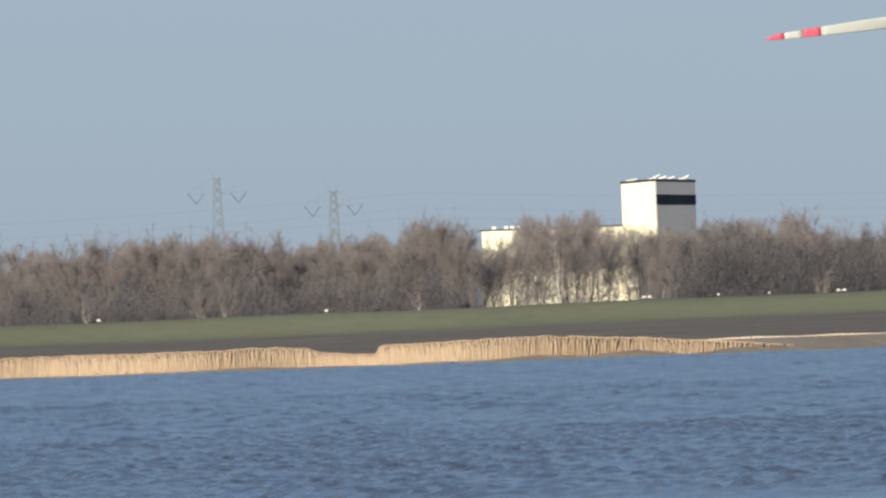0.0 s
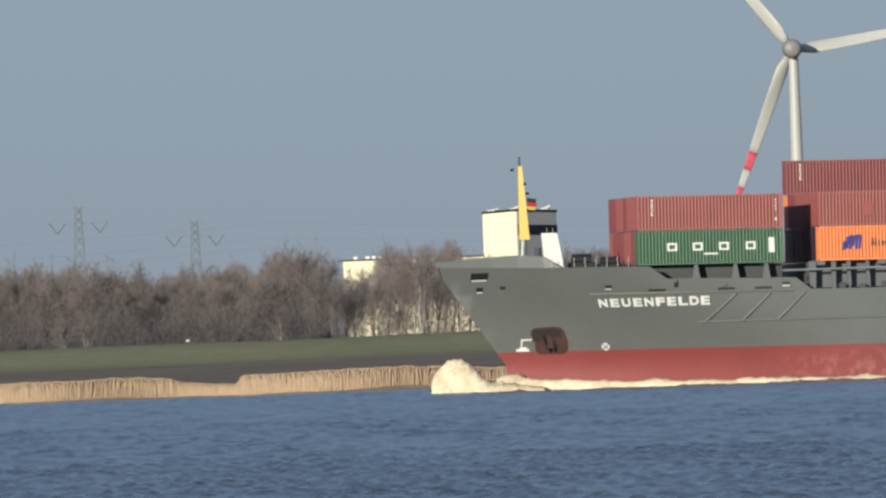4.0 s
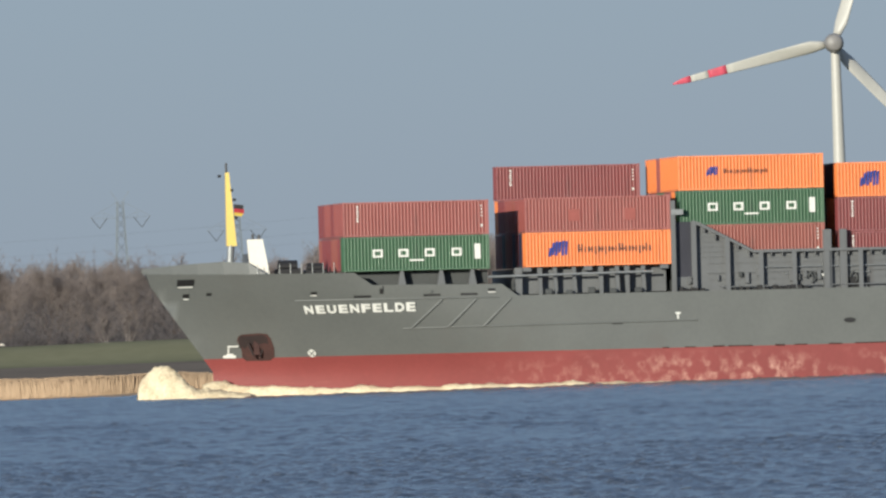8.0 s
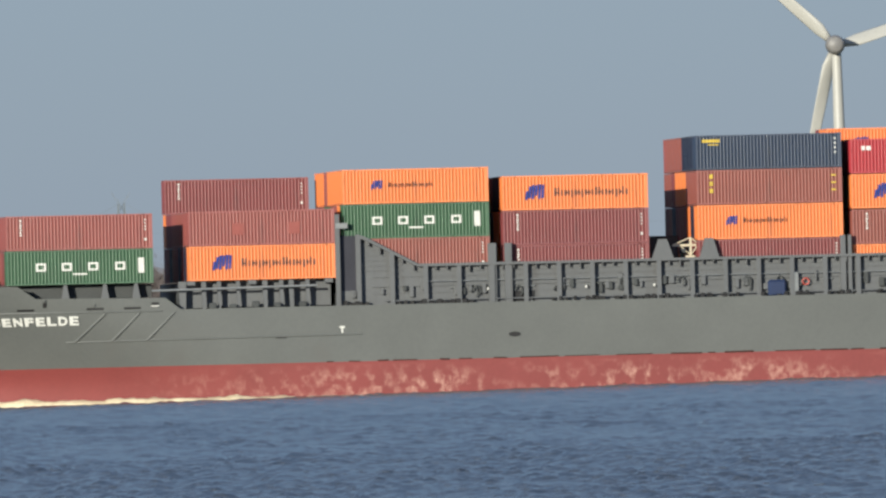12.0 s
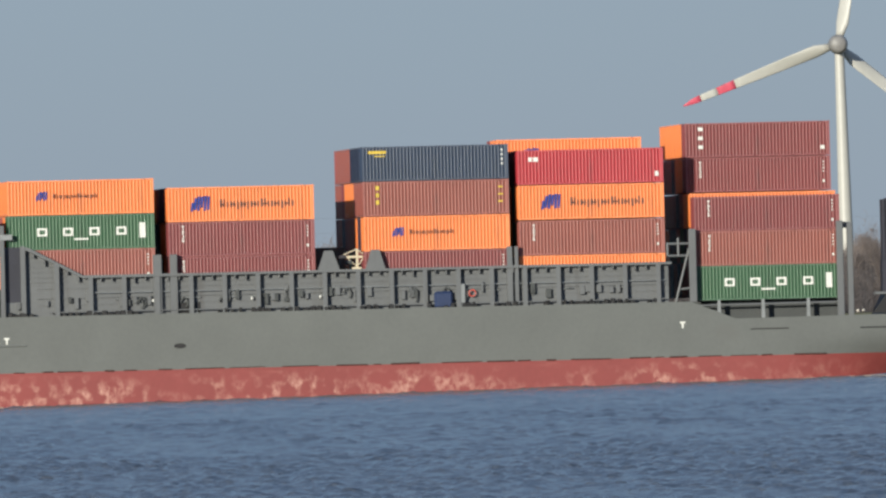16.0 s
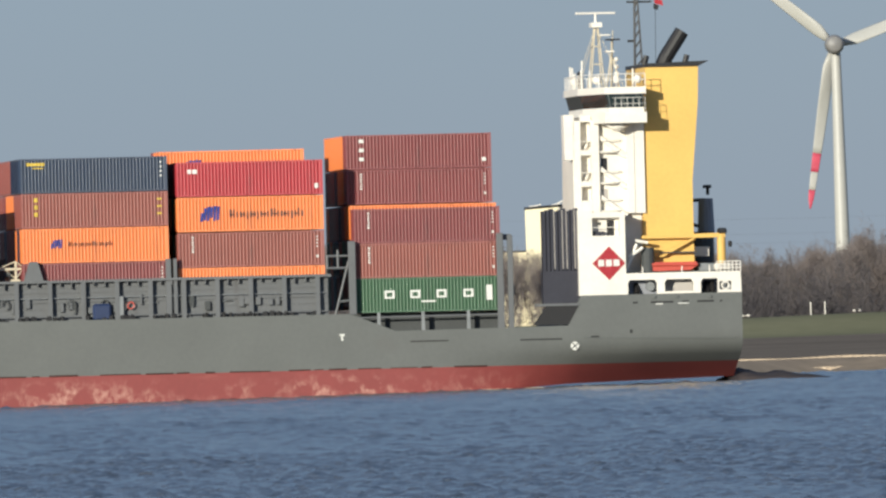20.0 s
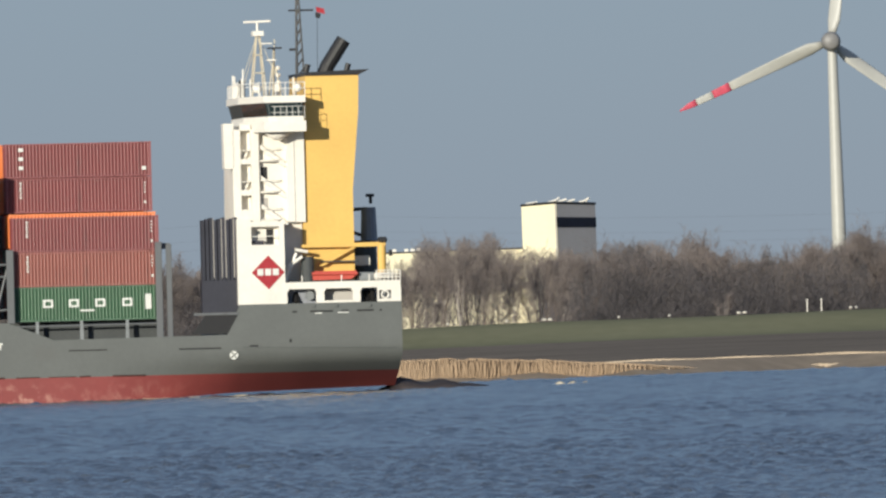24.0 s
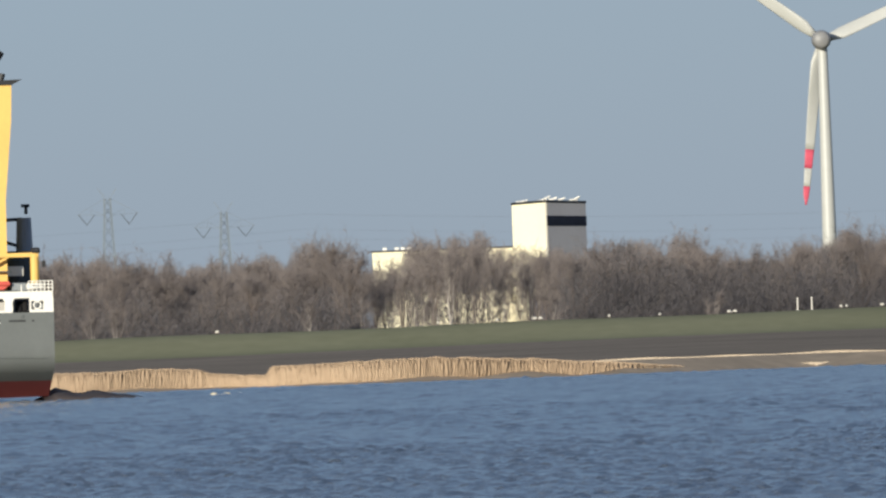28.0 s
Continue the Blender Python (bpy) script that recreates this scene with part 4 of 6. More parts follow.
for x in (89.65, 33.2):
    part("tug_mark", plate(bmesh.new(), x - 0.22, x + 0.22, 5.25, 5.4), MARK, ship, "small white tug mark")
    part("tug_mark", plate(bmesh.new(), x - 0.07, x + 0.07, 4.85, 5.25), MARK, ship, "small white tug mark")
# anchor in its pocket
def side_patch(outline, out):
    """A thin plate with a free outline on the port side."""
    bm = bmesh.new()
    a, b = ([bm.verts.new(on_side(x, z, o)) for x, z in outline] for o in (-0.05, out))
    bm.faces.new(b)
    for k in range(len(a)):
        bm.faces.new((a[k], a[k - 1], b[k - 1], b[k]))
    bmesh.ops.recalc_face_normals(bm, faces=bm.faces)
    return bm


pocket = part("anchor_pocket", side_patch([(125.72, 3.9), (125.66, 4.25), (125.4, 4.42), (124.0, 4.5), (123.4, 4.42), (123.1, 4.1), (122.75, 3.2), (122.7, 2.5), (123.0, 2.2), (124.9, 2.2), (125.25, 2.5), (125.35, 3.2)], 0.03), RUST, ship, "rust-stained anchor pocket")
part("pocket_mouth", side_patch([(125.6, 4.0), (125.5, 4.25), (123.7, 4.36), (123.35, 4.1), (123.25, 3.6), (124.1, 3.5), (124.8, 3.55), (125.1, 3.2), (125.5, 3.3)], 0.05), DARKRUST, pocket, "dark mouth of the anchor pocket")
p = on_side(124.2, 3.5, 0.0)
part("anchor_shank", slab([(124.4, 3.9), (124.0, 3.9), (123.9, 2.7), (124.4, 2.7)], p.y - 0.1, p.y + 0.22), RUST, pocket, "rusty anchor shank")
part("anchor_fluke", slab([(125.0, 3.75), (124.8, 3.75), (124.4, 2.75), (124.4, 2.45)], p.y - 0.2, p.y + 0.16), DARKRUST, pocket, "dark anchor fluke")
part("anchor_fluke", slab([(123.3, 3.75), (123.5, 3.75), (123.9, 2.75), (123.9, 2.45)], p.y - 0.2, p.y + 0.16), DARKRUST, pocket, "dark anchor fluke")

# forecastle: mast, breakwater, winches
bm = bmesh.new()
tube(bm, (126.2, 0, 9.2), (126.05, 0, 11.9), 0.32, 0.3, 10)
mast = part("foremast", bm, STEEL, ship, "yellow tapered foremast")
part("mast_column", slab([(126.42, 11.85), (125.58, 11.85), (126.1, 18.0), (126.4, 18.0)], -0.28, 0.28), PALEYELLOW, mast, "yellow tapered column")
part("light", tubes([((126.3, 0, 18), (126.3, 0, 18.8))], 0.09), BLACK, mast)
for x, z in ((126.9, 17.6), (125.9, 16.4), (125.7, 15.6), (125.6, 14.1)):
    part("light", boxes((x - 0.12, x + 0.12, -0.15, 0.45, z, z + 0.22), bevel=0.03), BLACK, mast, "small dark mast light")
part("flag", slab([(125.75, 15.35), (124.95, 15.25), (124.95, 14.9), (125.75, 15.0)], 0.1, 0.13), BLACK, mast, "dark upper stripe of a small flag")
part("flag", slab([(125.75, 15.0), (124.9, 14.9), (124.9, 14.55), (125.75, 14.65)], 0.1, 0.13), MARKRED, mast, "red middle stripe of a small flag")
part("flag", slab([(125.75, 14.65), (124.95, 14.55), (125.1, 14.3), (125.75, 14.4)], 0.1, 0.13), MARKYELLOW, mast, "gold lower stripe of a small flag")
part("breakwater", slab([(125.1, 12.3), (123.8, 12.3), (123.2, 9.0), (124.85, 9.0)], 6.6, 7.1), WHITE, ship, "white upright end of the breakwater")
part("breakwater", boxes((123.9, 124.1, -6.8, 6.6, 9.0, 11.2)), COAMING, ship)
part("light", tubes([((124.6, 6.8, 12.3), (124.6, 6.8, 12.75)), ((124.1, 6.8, 12.3), (124.1, 6.8, 12.7))], 0.1), BLACK, ship)
for x0, x1, h in ((120.6, 122.6, 1.2), (118.4, 120.2, 0.95), (117.8, 118.3, 0.6)):
    part("winch", tube(boxes((x0, x1, 4.2, 6.8, 9.2, 9.2 + h * 0.5), bevel=0.06), (x0 + 0.2, 5.5, 9.2 + h * 0.7), (x1 - 0.2, 5.5, 9.2 + h * 0.7), h * 0.4, n=12), BLACK, ship, "dark mooring winch")
for i in range(9):
    x = 117.2 + i * 0.9
    part("rail_post", tubes([((x, 9.0 - max(0, x - 120) * 0.2, 9.3), (x, 9.0 - max(0, x - 120) * 0.2, 10.2))], 0.03), STEEL, ship)

# hatch coamings and side walls amidships
COAM = 10.5
for s in (1, -1):
    part("coaming", slab([(88.3, 7.0), (88.3, 12.95), (87.6, 12.75), (83.3, 10.45), (34.2, 10.35), (34.2, 7.0)], s * (COAM - 0.08), s * COAM), COAMING, ship, "grey hatch side wall amidships")
part("hatch_deck", boxes((34.3, 89.9, -10.4, 10.4, 7.05, 8.1)), DECK, ship)
part("coaming_rail", boxes((34.0, 83.2, COAM - 0.05, COAM + 0.66, 10.2, 10.42)), COAMING, ship, "grey top flange")
bm = slab([(88.2, 13.0), (87.6, 12.8), (83.2, 10.45), (83.2, 10.2), (87.6, 12.5), (88.2, 12.7)], COAM, COAM + 0.62)
part("coaming_rail", bm, COAMING, ship, "grey sloping flange")
rr = random.Random(8)
x = 88.2
while x > 34.5:
    top = 10.3 if x < 83.3 else 10.4 + (x - 83.3) * 0.52
    part("stiffener", slab([(x, 7.0), (x, top), (x - 0.12, top), (x - 0.12, 7.0)], COAM, COAM + 0.62), COAMING, ship, "upright stiffener plate")
    part("stiffener", boxes((x - 0.26, x + 0.12, COAM + 0.60, COAM + 0.64, 7.0, top)), COAMING, ship)
    if x > 36:
        for k in (0.33, 0.66):  # knees under the flange
            a = x - 2.79 * k
            t2 = 10.22 if a < 83.3 else 10.22 + (a - 83.3) * 0.52
            part("knee", slab([(a, t2), (a - 0.09, t2), (a - 0.09, t2 - rr.uniform(0.25, 0.55)), (a, t2 - 0.3)], COAM, COAM + 0.5), COAMING, ship, "small knee under the flange")
        part("foot_plate", slab([(x - 0.12, 7.05), (x - 0.75, 7.05), (x - 0.12, 7.7)], COAM + 0.2, COAM + 0.26), COAMING, ship)
    x -= 2.79
for z, out in ((8.0, 0.08), (8.55, 0.16), (9.35, 0.1), (9.75, 0.07)):
    part("stiffener", boxes((34.3, 87 if z < 9.5 else 83.5, COAM, COAM + out, z, z + 0.07)), COAMING, ship, "lengthwise stiffener")
part("pipe_run", tubes([((34.5, COAM + 0.3, 8.9), (83, COAM + 0.3, 8.95))], 0.045), STEEL, ship, "thin grey pipe along the side wall")
part("pipe_run", tubes([((34.5, COAM + 0.5, 7.35), (86, COAM + 0.5, 7.4))], 0.06), COAMING, ship, "thin grey pipe along the side wall")
for k in range(7):  # slats on the ramp wall
    z = 9.9 + 0.42 * k
    part("slat", boxes((max(84.4, 83.6 + (z - 10.3) * 1.95), 87.9, COAM, COAM + 0.08, z, z + 0.09)), COAMING, ship)
# flat dark blue sheet closing the gap ahead of the side wall
part("end_panel", boxes((88.3, 89.66, COAM - 0.06, COAM, 8.3, 12.9)), NAVY, ship, "dark blue sheet over the gap between the bays")
part("end_panel", boxes((88.3, 89.66, COAM - 0.06, COAM + 0.02, 7.0, 8.3)), COAMING, ship, "grey foot below the dark sheet")
for i in range(120):
    x = rr.uniform(35, 88.6)
    kind = rr.random()
    if kind < 0.36:
        w = rr.uniform(0.2, 0.5)
        for k in range(rr.choice((1, 2, 2, 3))):
            part("deck_fitting", boxes((x + k * 0.55, x + k * 0.55 + w, COAM + 0.3, COAM + 0.7, 7.0, 7.0 + rr.uniform(0.25, 0.5)), bevel=0.06), BLACK, ship, "dark twist-lock bin")
    elif kind < 0.5:
        part("deck_fitting", boxes((x, x + rr.uniform(0.5, 1.3), COAM + 0.1, COAM + 0.24, 8.35, 8.45), bevel=0.03), STEEL, ship, "pale lamp strip")
    elif kind < 0.515:
        part("deck_fitting", boxes((x, x + 0.16, COAM + 0.4, COAM + 0.5, 8.1, 8.32), bevel=0.03), MARK, ship, "small white deck lamp")
    elif kind < 0.62:
        z = rr.uniform(7.8, 8.5)
        ring = [(x + 0.3 * math.cos(a * 0.7), COAM + 0.3, z + 0.42 * math.sin(a * 0.7)) for a in range(7)]
        part("hose", pipe(ring, 0.07), DECK, ship, "dark hose coiled on a hook")
    else:
        z = rr.uniform(7.6, 8.3)
        part("deck_fitting", boxes((x, x + rr.uniform(0.15, 0.5), COAM + 0.1, COAM + 0.35, z, z + rr.uniform(0.4, 1.0)), bevel=0.04), COAMING if i % 3 else DECK, ship, "grey junction box")
part("deck_opening", boxes((73.4, 75.2, COAM - 0.02, COAM + 0.06, 7.05, 8.1)), BLACK, ship, "dark low opening in the side wall")
part("deck_box", boxes((52.35, 53.9, COAM + 0.1, COAM + 0.7, 7.0, 8.4), bevel=0.18), BLUEBOX, ship, "blue storage box")
part("deck_box", boxes((51.3, 51.8, COAM + 0.1, COAM + 0.6, 7.0, 9.0), bevel=0.05), STEEL, ship, "pale cabinet")
bm = bmesh.new()
for i in range(16):
    a, b = i * math.pi / 8, (i + 1) * math.pi / 8
    tube(bm, (50.7 + 0.27 * math.cos(a), COAM + 0.4, 8.2 + 0.27 * math.sin(a)), (50.7 + 0.27 * math.cos(b), COAM + 0.4, 8.2 + 0.27 * math.sin(b)), 0.06, n=6)
part("lifebuoy", bm, BOATRED, ship, "orange-red lifebuoy on the side wall")


def lashing_post(x0, x1, z0, z1, y0=10.75, y1=11.15):
    part("lashing_post", boxes((x0, x1, y0, y1, z0, z1), bevel=0.03), COAMING, ship, "grey container guide post")


lashing_post(89.65, 90.05, 7.0, 14.7)
part("lashing_post", boxes((89.0, 90.0, 10.75, 11.2, 13.5, 13.95)), STEEL, ship, "pale bracket")
for xa, xb in ((76.6, 77.3), (75.3, 75.9), (47.3, 47.75), (46.8, 47.1)):
    lashing_post(xa, xb, 10.3, 12.0)
    part("stiffener", boxes((xa, xb, COAM, COAM + 0.5, 7.0, 10.3)), COAMING, ship)
for xa, xb in ((63.6, 61.7), (59.6, 57.9)):
    m1, m2 = (xa + xb) / 2 + 0.35, (xa + xb) / 2 - 0.35
    part("crane_rest", slab([(xa, 10.3), (m1, 12.0), (m2, 12.0), (xb, 10.3)], 10.75, 11.1), COAMING, ship, "grey tapered bracket")
part("ventilator", boxes((60.6, 63.2, 2.0, 5.0, 9.0, 12.3)), DECK, ship, "dark ventilator house")
gear = part("hoisting_gear", boxes((59.95, 60.15, 8.9, 9.1, 10.3, 12.1), (59.7, 60.5, 8.8, 9.2, 10.3, 10.6), bevel=0.03), CREAM, ship, "pale yellow hoisting gear")
part("gear_boom", boxes((59.3, 61.6, 8.95, 9.1, 11.35, 11.55), bevel=0.03), CREAM, gear, "pale yellow cross boom")
part("gear_brace", tubes([((60.05, 9, 12.1), (61.5, 9, 11.5)), ((60.05, 9, 12.1), (59.35, 9, 11.5)), ((60.05, 9, 10.6), (60.9, 9, 11.4)), ((60.05, 9, 10.6), (59.5, 9, 11.4))], 0.05), CREAM, gear, "thin yellow braces")
part("gear_drum", tube(bmesh.new(), (60.5, 8.9, 11.0), (61.0, 8.9, 11.0), 0.22, n=12), DECK, gear, "dark winch drum")
part("gear_block", boxes((61.35, 61.6, 8.9, 9.15, 10.8, 11.35), bevel=0.04), DECK, gear, "dark hook block")
for x0, x1, z1 in ((77.0, 89.5, 9.73), (63.7, 76.0, 8.89), (47.4, 59.8, 8.97), (34.4, 46.7, 8.31)):
    part("hatch_cover", boxes((x0, x1, -10.3, 10.3, 8.1, z1)), DECK, ship, "dark hatch cover")
part("hatch_cover", boxes((34.4, 46.7, -11.2, -4.4, 8.31, 9.46)), DECK, ship, "dark hatch cover")
# forward hatch supports under the second bay
part("hatch_cover", boxes((90.3, 102.8, -9, 9, 7.2, 9.3)), COAMING, ship, "grey hatch coaming under the second bay")
part("hatch_cover", boxes((105.2, 117.6, -8.5, 8.5, 8.2, 9.3)), DECK, ship, "dark hatch cover")
part("support_rail", tubes([((105.4, 10.6, 8.7), (91.6, 10.6, 8.85))], 0.1), STEEL, ship, "pale pipe rail under the containers")
for x, w in ((103.0, 0.5), (101.1, 0.28), (99.8, 0.22), (98.2, 0.2), (96.0, 0.3), (94.6, 0.24), (93.8, 0.3), (92.4, 0.22)):
    part("support", slab([(x, 7.1), (x - w, 7.1), (x - w * 1.1, 9.4), (x + 0.1, 9.4)], 9.7, 10.0), COAMING, ship, "grey container support")
for x in (102.4, 97.3, 90.9):
    part("foundation", boxes((x - 0.7, x, 9.2, 10.3, 9.05, 9.42), bevel=0.04), COAMING, ship, "grey container foundation")
for x, h in ((100.6, 0.5), (98.9, 0.35), (97.0, 0.55), (95.2, 0.4), (93.1, 0.45)):
    part("deck_fitting", boxes((x - 0.6, x, 10.0, 10.5, 7.1, 7.1 + h), bevel=0.08), DECK, ship, "dark deck fitting")
for x in (109.2, 106.6, 112.5):
    part("support", slab([(x + 0.35, 8.1), (x - 0.35, 8.1), (x - 0.12, 9.4), (x + 0.12, 9.4)], 9.2, 9.7), COAMING, ship, "grey container support")

# aft bay: ladder frame, posts, low deck
lashing_post(31.9, 32.5, 7.0, 13.1)
part("ladder", tubes([((33.6, 10.3, 7.0), (32.4, 10.3, 11.5)), ((33.2, 10.3, 8.1), (32.2, 10.3, 8.2)), ((34.2, 10.3, 10.9), (32.2, 10.3, 10.9)), ((34.2, 10.3, 12.0), (34.2, 10.3, 10.9)), ((34.2, 10.3, 11.9), (32.3, 10.3, 11.9)), ((33.3, 10.3, 10.9), (33.3, 10.3, 12.4))], 0.1), COAMING, ship, "grey ladder and platform")
lashing_post(19.55, 20.1, 5.5, 13.5)
lashing_post(18.75, 19.2, 5.5, 13.3)
part("cross_beam", boxes((18.8, 19.6, 9.7, 10.3, 12.9, 13.4)), COAMING, ship)
part("hatch_cover", boxes((19.5, 32.0, -10.2, 9, 5.4, 7.1)), DECK, ship, "dark hatch cover")
part("support_rail", tubes([((32, 10.4, 6.7), (20, 10.4, 6.75))], 0.09), COAMING, ship)
for x in (26.3, 22.5, 30.0):
    part("support", slab([(x + 0.15, 5.5), (x - 0.15, 5.5), (x - 0.12, 7.12), (x + 0.12, 7.12)], 10.2, 10.5), STEEL, ship, "grey container support")
part("deck_opening", slab([(17.2, 5.75), (14.2, 5.75), (13.3, 7.35), (16.0, 7.35)], 10.9, 11.2), BLACK, ship, "dark opening ahead of the deckhouse")
part("deck_opening", boxes((13.3, 17, 10.6, 11.3, 7.3, 7.5)), COAMING, ship)
# upright dark blue cooling panels ahead of the house
for i in range(9):
    x = 13.5 + i * 0.34
    part("vent_panel", boxes((x, x + 0.27, 9.2, 10.4, 10.2, 15.4 - 0.1 * (i % 3)), bevel=0.02), NAVY, ship, "dark upright cooling panel")
    if i in (0, 2, 3, 5):
        part("panel_edge", boxes((x + 0.27, x + 0.33, 9.6, 10.42, 10.4, 15.3)), CLAD, ship, "pale panel edge")
part("panel_base", boxes((13.35, 16.5, 9.0, 10.45, 7.3, 10.2)), NAVY, ship, "solid dark base of the cooling panels")

# ---- superstructure ----
house = part("deckhouse", slab([(13.48, 8.1), (13.53, 15.9), (13.45, 23.0), (7.9, 23.0), (7.9, 8.1)], -1.0, 7.2), WHITE, ship, "white deckhouse tower")
part("house_core", slab([(12.2, 8.1), (12.2, 23.0), (7.9, 23.0), (7.9, 8.1)], -9.4, -1.0), WHITE, house)
part("house_core", boxes((7.65, 8.5, 5.0, 8.02, 14.9, 22.5)), WHITE, house)
# lower block with its covered openings
part("side_block", boxes((9.3, 13.25, 4.5, 11.1, 8.1, 13.05), (12.05, 13.25, 4.5, 11.1, 13.05, 15.2), (9.3, 9.75, 4.5, 11.1, 13.05, 14.9), (9.75, 12.05, 10.3, 11.1, 14.55, 15.0)), WHITE, ship, "white accommodation block")
part("passage_wall", boxes((9.75, 12.05, 9.9, 10.1, 13.05, 14.6)), WHITE, ship, "white passage wall")
part("passage_door", boxes((10.1, 10.7, 10.1, 10.16, 13.05, 14.35), bevel=0.02), BLACK, ship, "dark open passage door")
# low dark band across the passage, set in as a box
part("passage_locker", boxes((10.95, 12.0, 10.1, 10.6, 13.05, 13.42), bevel=0.04), NAVY, ship, "dark band low in the passage")
part("passage_lamp", boxes((11.25, 11.5, 10.1, 10.25, 13.95, 14.2), bevel=0.03), DECK, ship, "small dark lamp")
part("passage_rail", tubes([((9.8, 11.0, 13.75), (12.0, 11.0, 13.75))], 0.035), WHITE, ship, "white passage railing")
# outer wall of the stair tower: pillars and spandrels round open recesses
OUT, INN = 8.2, 7.55
part("pillar", boxes((12.47, 13.16, 7.1, OUT, 15.2, 22.7), bevel=0.04), WHITE, ship, "white pillar of the stair tower")
part("pillar", boxes((10.93, 11.63, 7.1, OUT, 15.0, 22.7), bevel=0.04), WHITE, ship, "white pillar of the stair tower")
part("pillar", boxes((7.98, 8.63, 7.1, OUT - 0.1, 14.9, 22.6), bevel=0.04), WHITE, ship, "white pillar of the stair tower")
for z0, z1 in ((22.6, 23.1), (19.8, 20.24), (17.2, 17.66), (15.1, 15.97)):
    part("spandrel", boxes((11.61, 12.49, 7.2, OUT, z0, z1)), WHITE, ship, "white spandrel between the stair openings")
part("bridge_support", slab([(13.85, 19.45), (13.89, 23.2), (13.03, 23.2), (13.03, 19.45)], 6.4, OUT), WHITE, ship, "white bulge under the bridge wing")
part("stair_wall", boxes((8.63, 10.93, 7.1, INN, 14.9, 22.7)), WHITE, ship, "white stair wall")
for z in (20.05, 17.45, 15.1):
    bm = bmesh.new()
    bmesh.ops.create_cone(bm, cap_ends=True, segments=20, radius1=1.0, radius2=1.1, depth=0.16, matrix=Matrix.Translation((10.08, INN, z)) @ Matrix.Diagonal((1, 0.75, 1, 1)))
    part("stair_deck", bm, WHITE, ship, "white rounded stair landing")
    part("stair_rail", pipe([(10.08 + 1.0 * math.cos(a * 0.45), INN + 0.74 * math.sin(a * 0.45), z + 0.95) for a in range(8)], 0.035), WHITE, ship, "white landing rail")
    part("stair", slab([(10.93, z + 1.5), (10.93, z + 1.1), (8.93, z - 0.5), (8.63, z - 0.5), (8.63, z - 0.25)], INN + 0.05, INN + 0.4), WHITE, ship, "white steep stair")
    part("door", boxes((10.23, 10.73, INN - 0.02, INN + 0.03, z - 1.5, z - 0.5)), CLAD if z != 20.05 else BLACK, ship, "small steel door in the stair wall")
    part("recess_stair", slab([(12.47, z - 0.1), (12.23, z - 0.1), (11.63, z + 1.0), (11.63, z + 1.3)], 7.2, 7.6), WHITE, ship, "white stair in the recess")
    part("recess_rail", tubes([((12.47, OUT - 0.1, z + 0.9), (11.63, OUT - 0.1, z + 0.9))], 0.04), WHITE, ship, "white recess rail")
# bridge with wings
def swept(z0, z1, front, wing, back, half, flare=0.0):
    """A deck or house over the ship's whole breadth, its wings swept back."""
    bm = bmesh.new()
    plan = [(back, -half), (wing, -half), (front, -5), (front, 5), (wing, half), (back, half)]
    lo = [bm.verts.new((x, y, z0)) for x, y in plan]
    hi = [bm.verts.new((x + (flare if x > back else 0), y, z1)) for x, y in plan]
    bm.faces.new(lo[::-1])
    bm.faces.new(hi)
    for k in range(6):
        bm.faces.new((lo[k], lo[(k + 1) % 6], hi[(k + 1) % 6], hi[k]))
    bmesh.ops.recalc_face_normals(bm, faces=bm.faces)
    return bm


part("wing_deck", swept(22.4, 23.3, 12.7, 11.2, 7.7, 11.2), WHITE, ship, "white bridge wing deck")
bm = bmesh.new()
bmesh.ops.create_cone(bm, cap_ends=True, segments=20, radius1=0.25, radius2=1.3, depth=0.7, matrix=Matrix.Translation((9.9, 9.2, 22.06)))
part("wing_bracket", bm, WHITE, ship, "white conical bracket under the wing", smooth=True)
bridge = part("bridge", swept(23.3, 24.85, 12.2, 10.7, 7.9, 10.2, 0.4), GLASS, ship, "dark glazed bridge")
part("sill", swept(23.28, 23.7, 12.35, 10.8, 7.85, 10.3), WHITE, bridge)
for i in range(3):
    x = 10.6 - i * 1.2
    part("mullion", slab([(x, 23.4), (x + 0.3, 24.9), (x + 0.24, 24.9), (x - 0.06, 23.4)], 10.15, 10.24), HULL, bridge)
part("bridge_roof", swept(24.83, 25.4, 12.75, 11.2, 7.7, 10.5), WHITE, ship, "white bridge roof")
part("wing_rail", tubes([((7.75, y, 24.5), (10.5, y, 24.5)) for y in (11.1,)] + [((7.75, 11.1, 24.0), (10.5, 11.1, 24.0))] + [((7.75 + 0.5 * k, 11.1, 23.4), (7.75 + 0.5 * k, 11.1, 24.5)) for k in range(6)] + [((7.75, 11.1, 24.5), (7.75, 9.5, 24.5))], 0.02), WHITE, ship, "white wing railing")
part("roof_rail", tubes([((7.7, 10.2, z), (11.1, 10.2, z)) for z in (26.0, 26.5)] + [((11.1, 10.2, 26.5), (12.6, 5, 26.5)), ((12.6, 5, 26.5), (12.6, -5, 26.5)), ((12.6, -5, 26.5), (11.1, -10.2, 26.5)), ((7.7, -10.2, 26.5), (11.1, -10.2, 26.5))] + [((7.7 + 0.81 * k, 10.2, 25.4), (7.7 + 0.81 * k, 10.2, 26.5)) for k in range(5)] + [((7.7 + 0.81 * k, -10.2, 25.4), (7.7 + 0.81 * k, -10.2, 26.5)) for k in range(5)] + [((12.6, -5 + 1.25 * k, 25.4), (12.6, -5 + 1.25 * k, 26.5)) for k in range(9)], 0.035), WHITE, ship, "white roof railing")
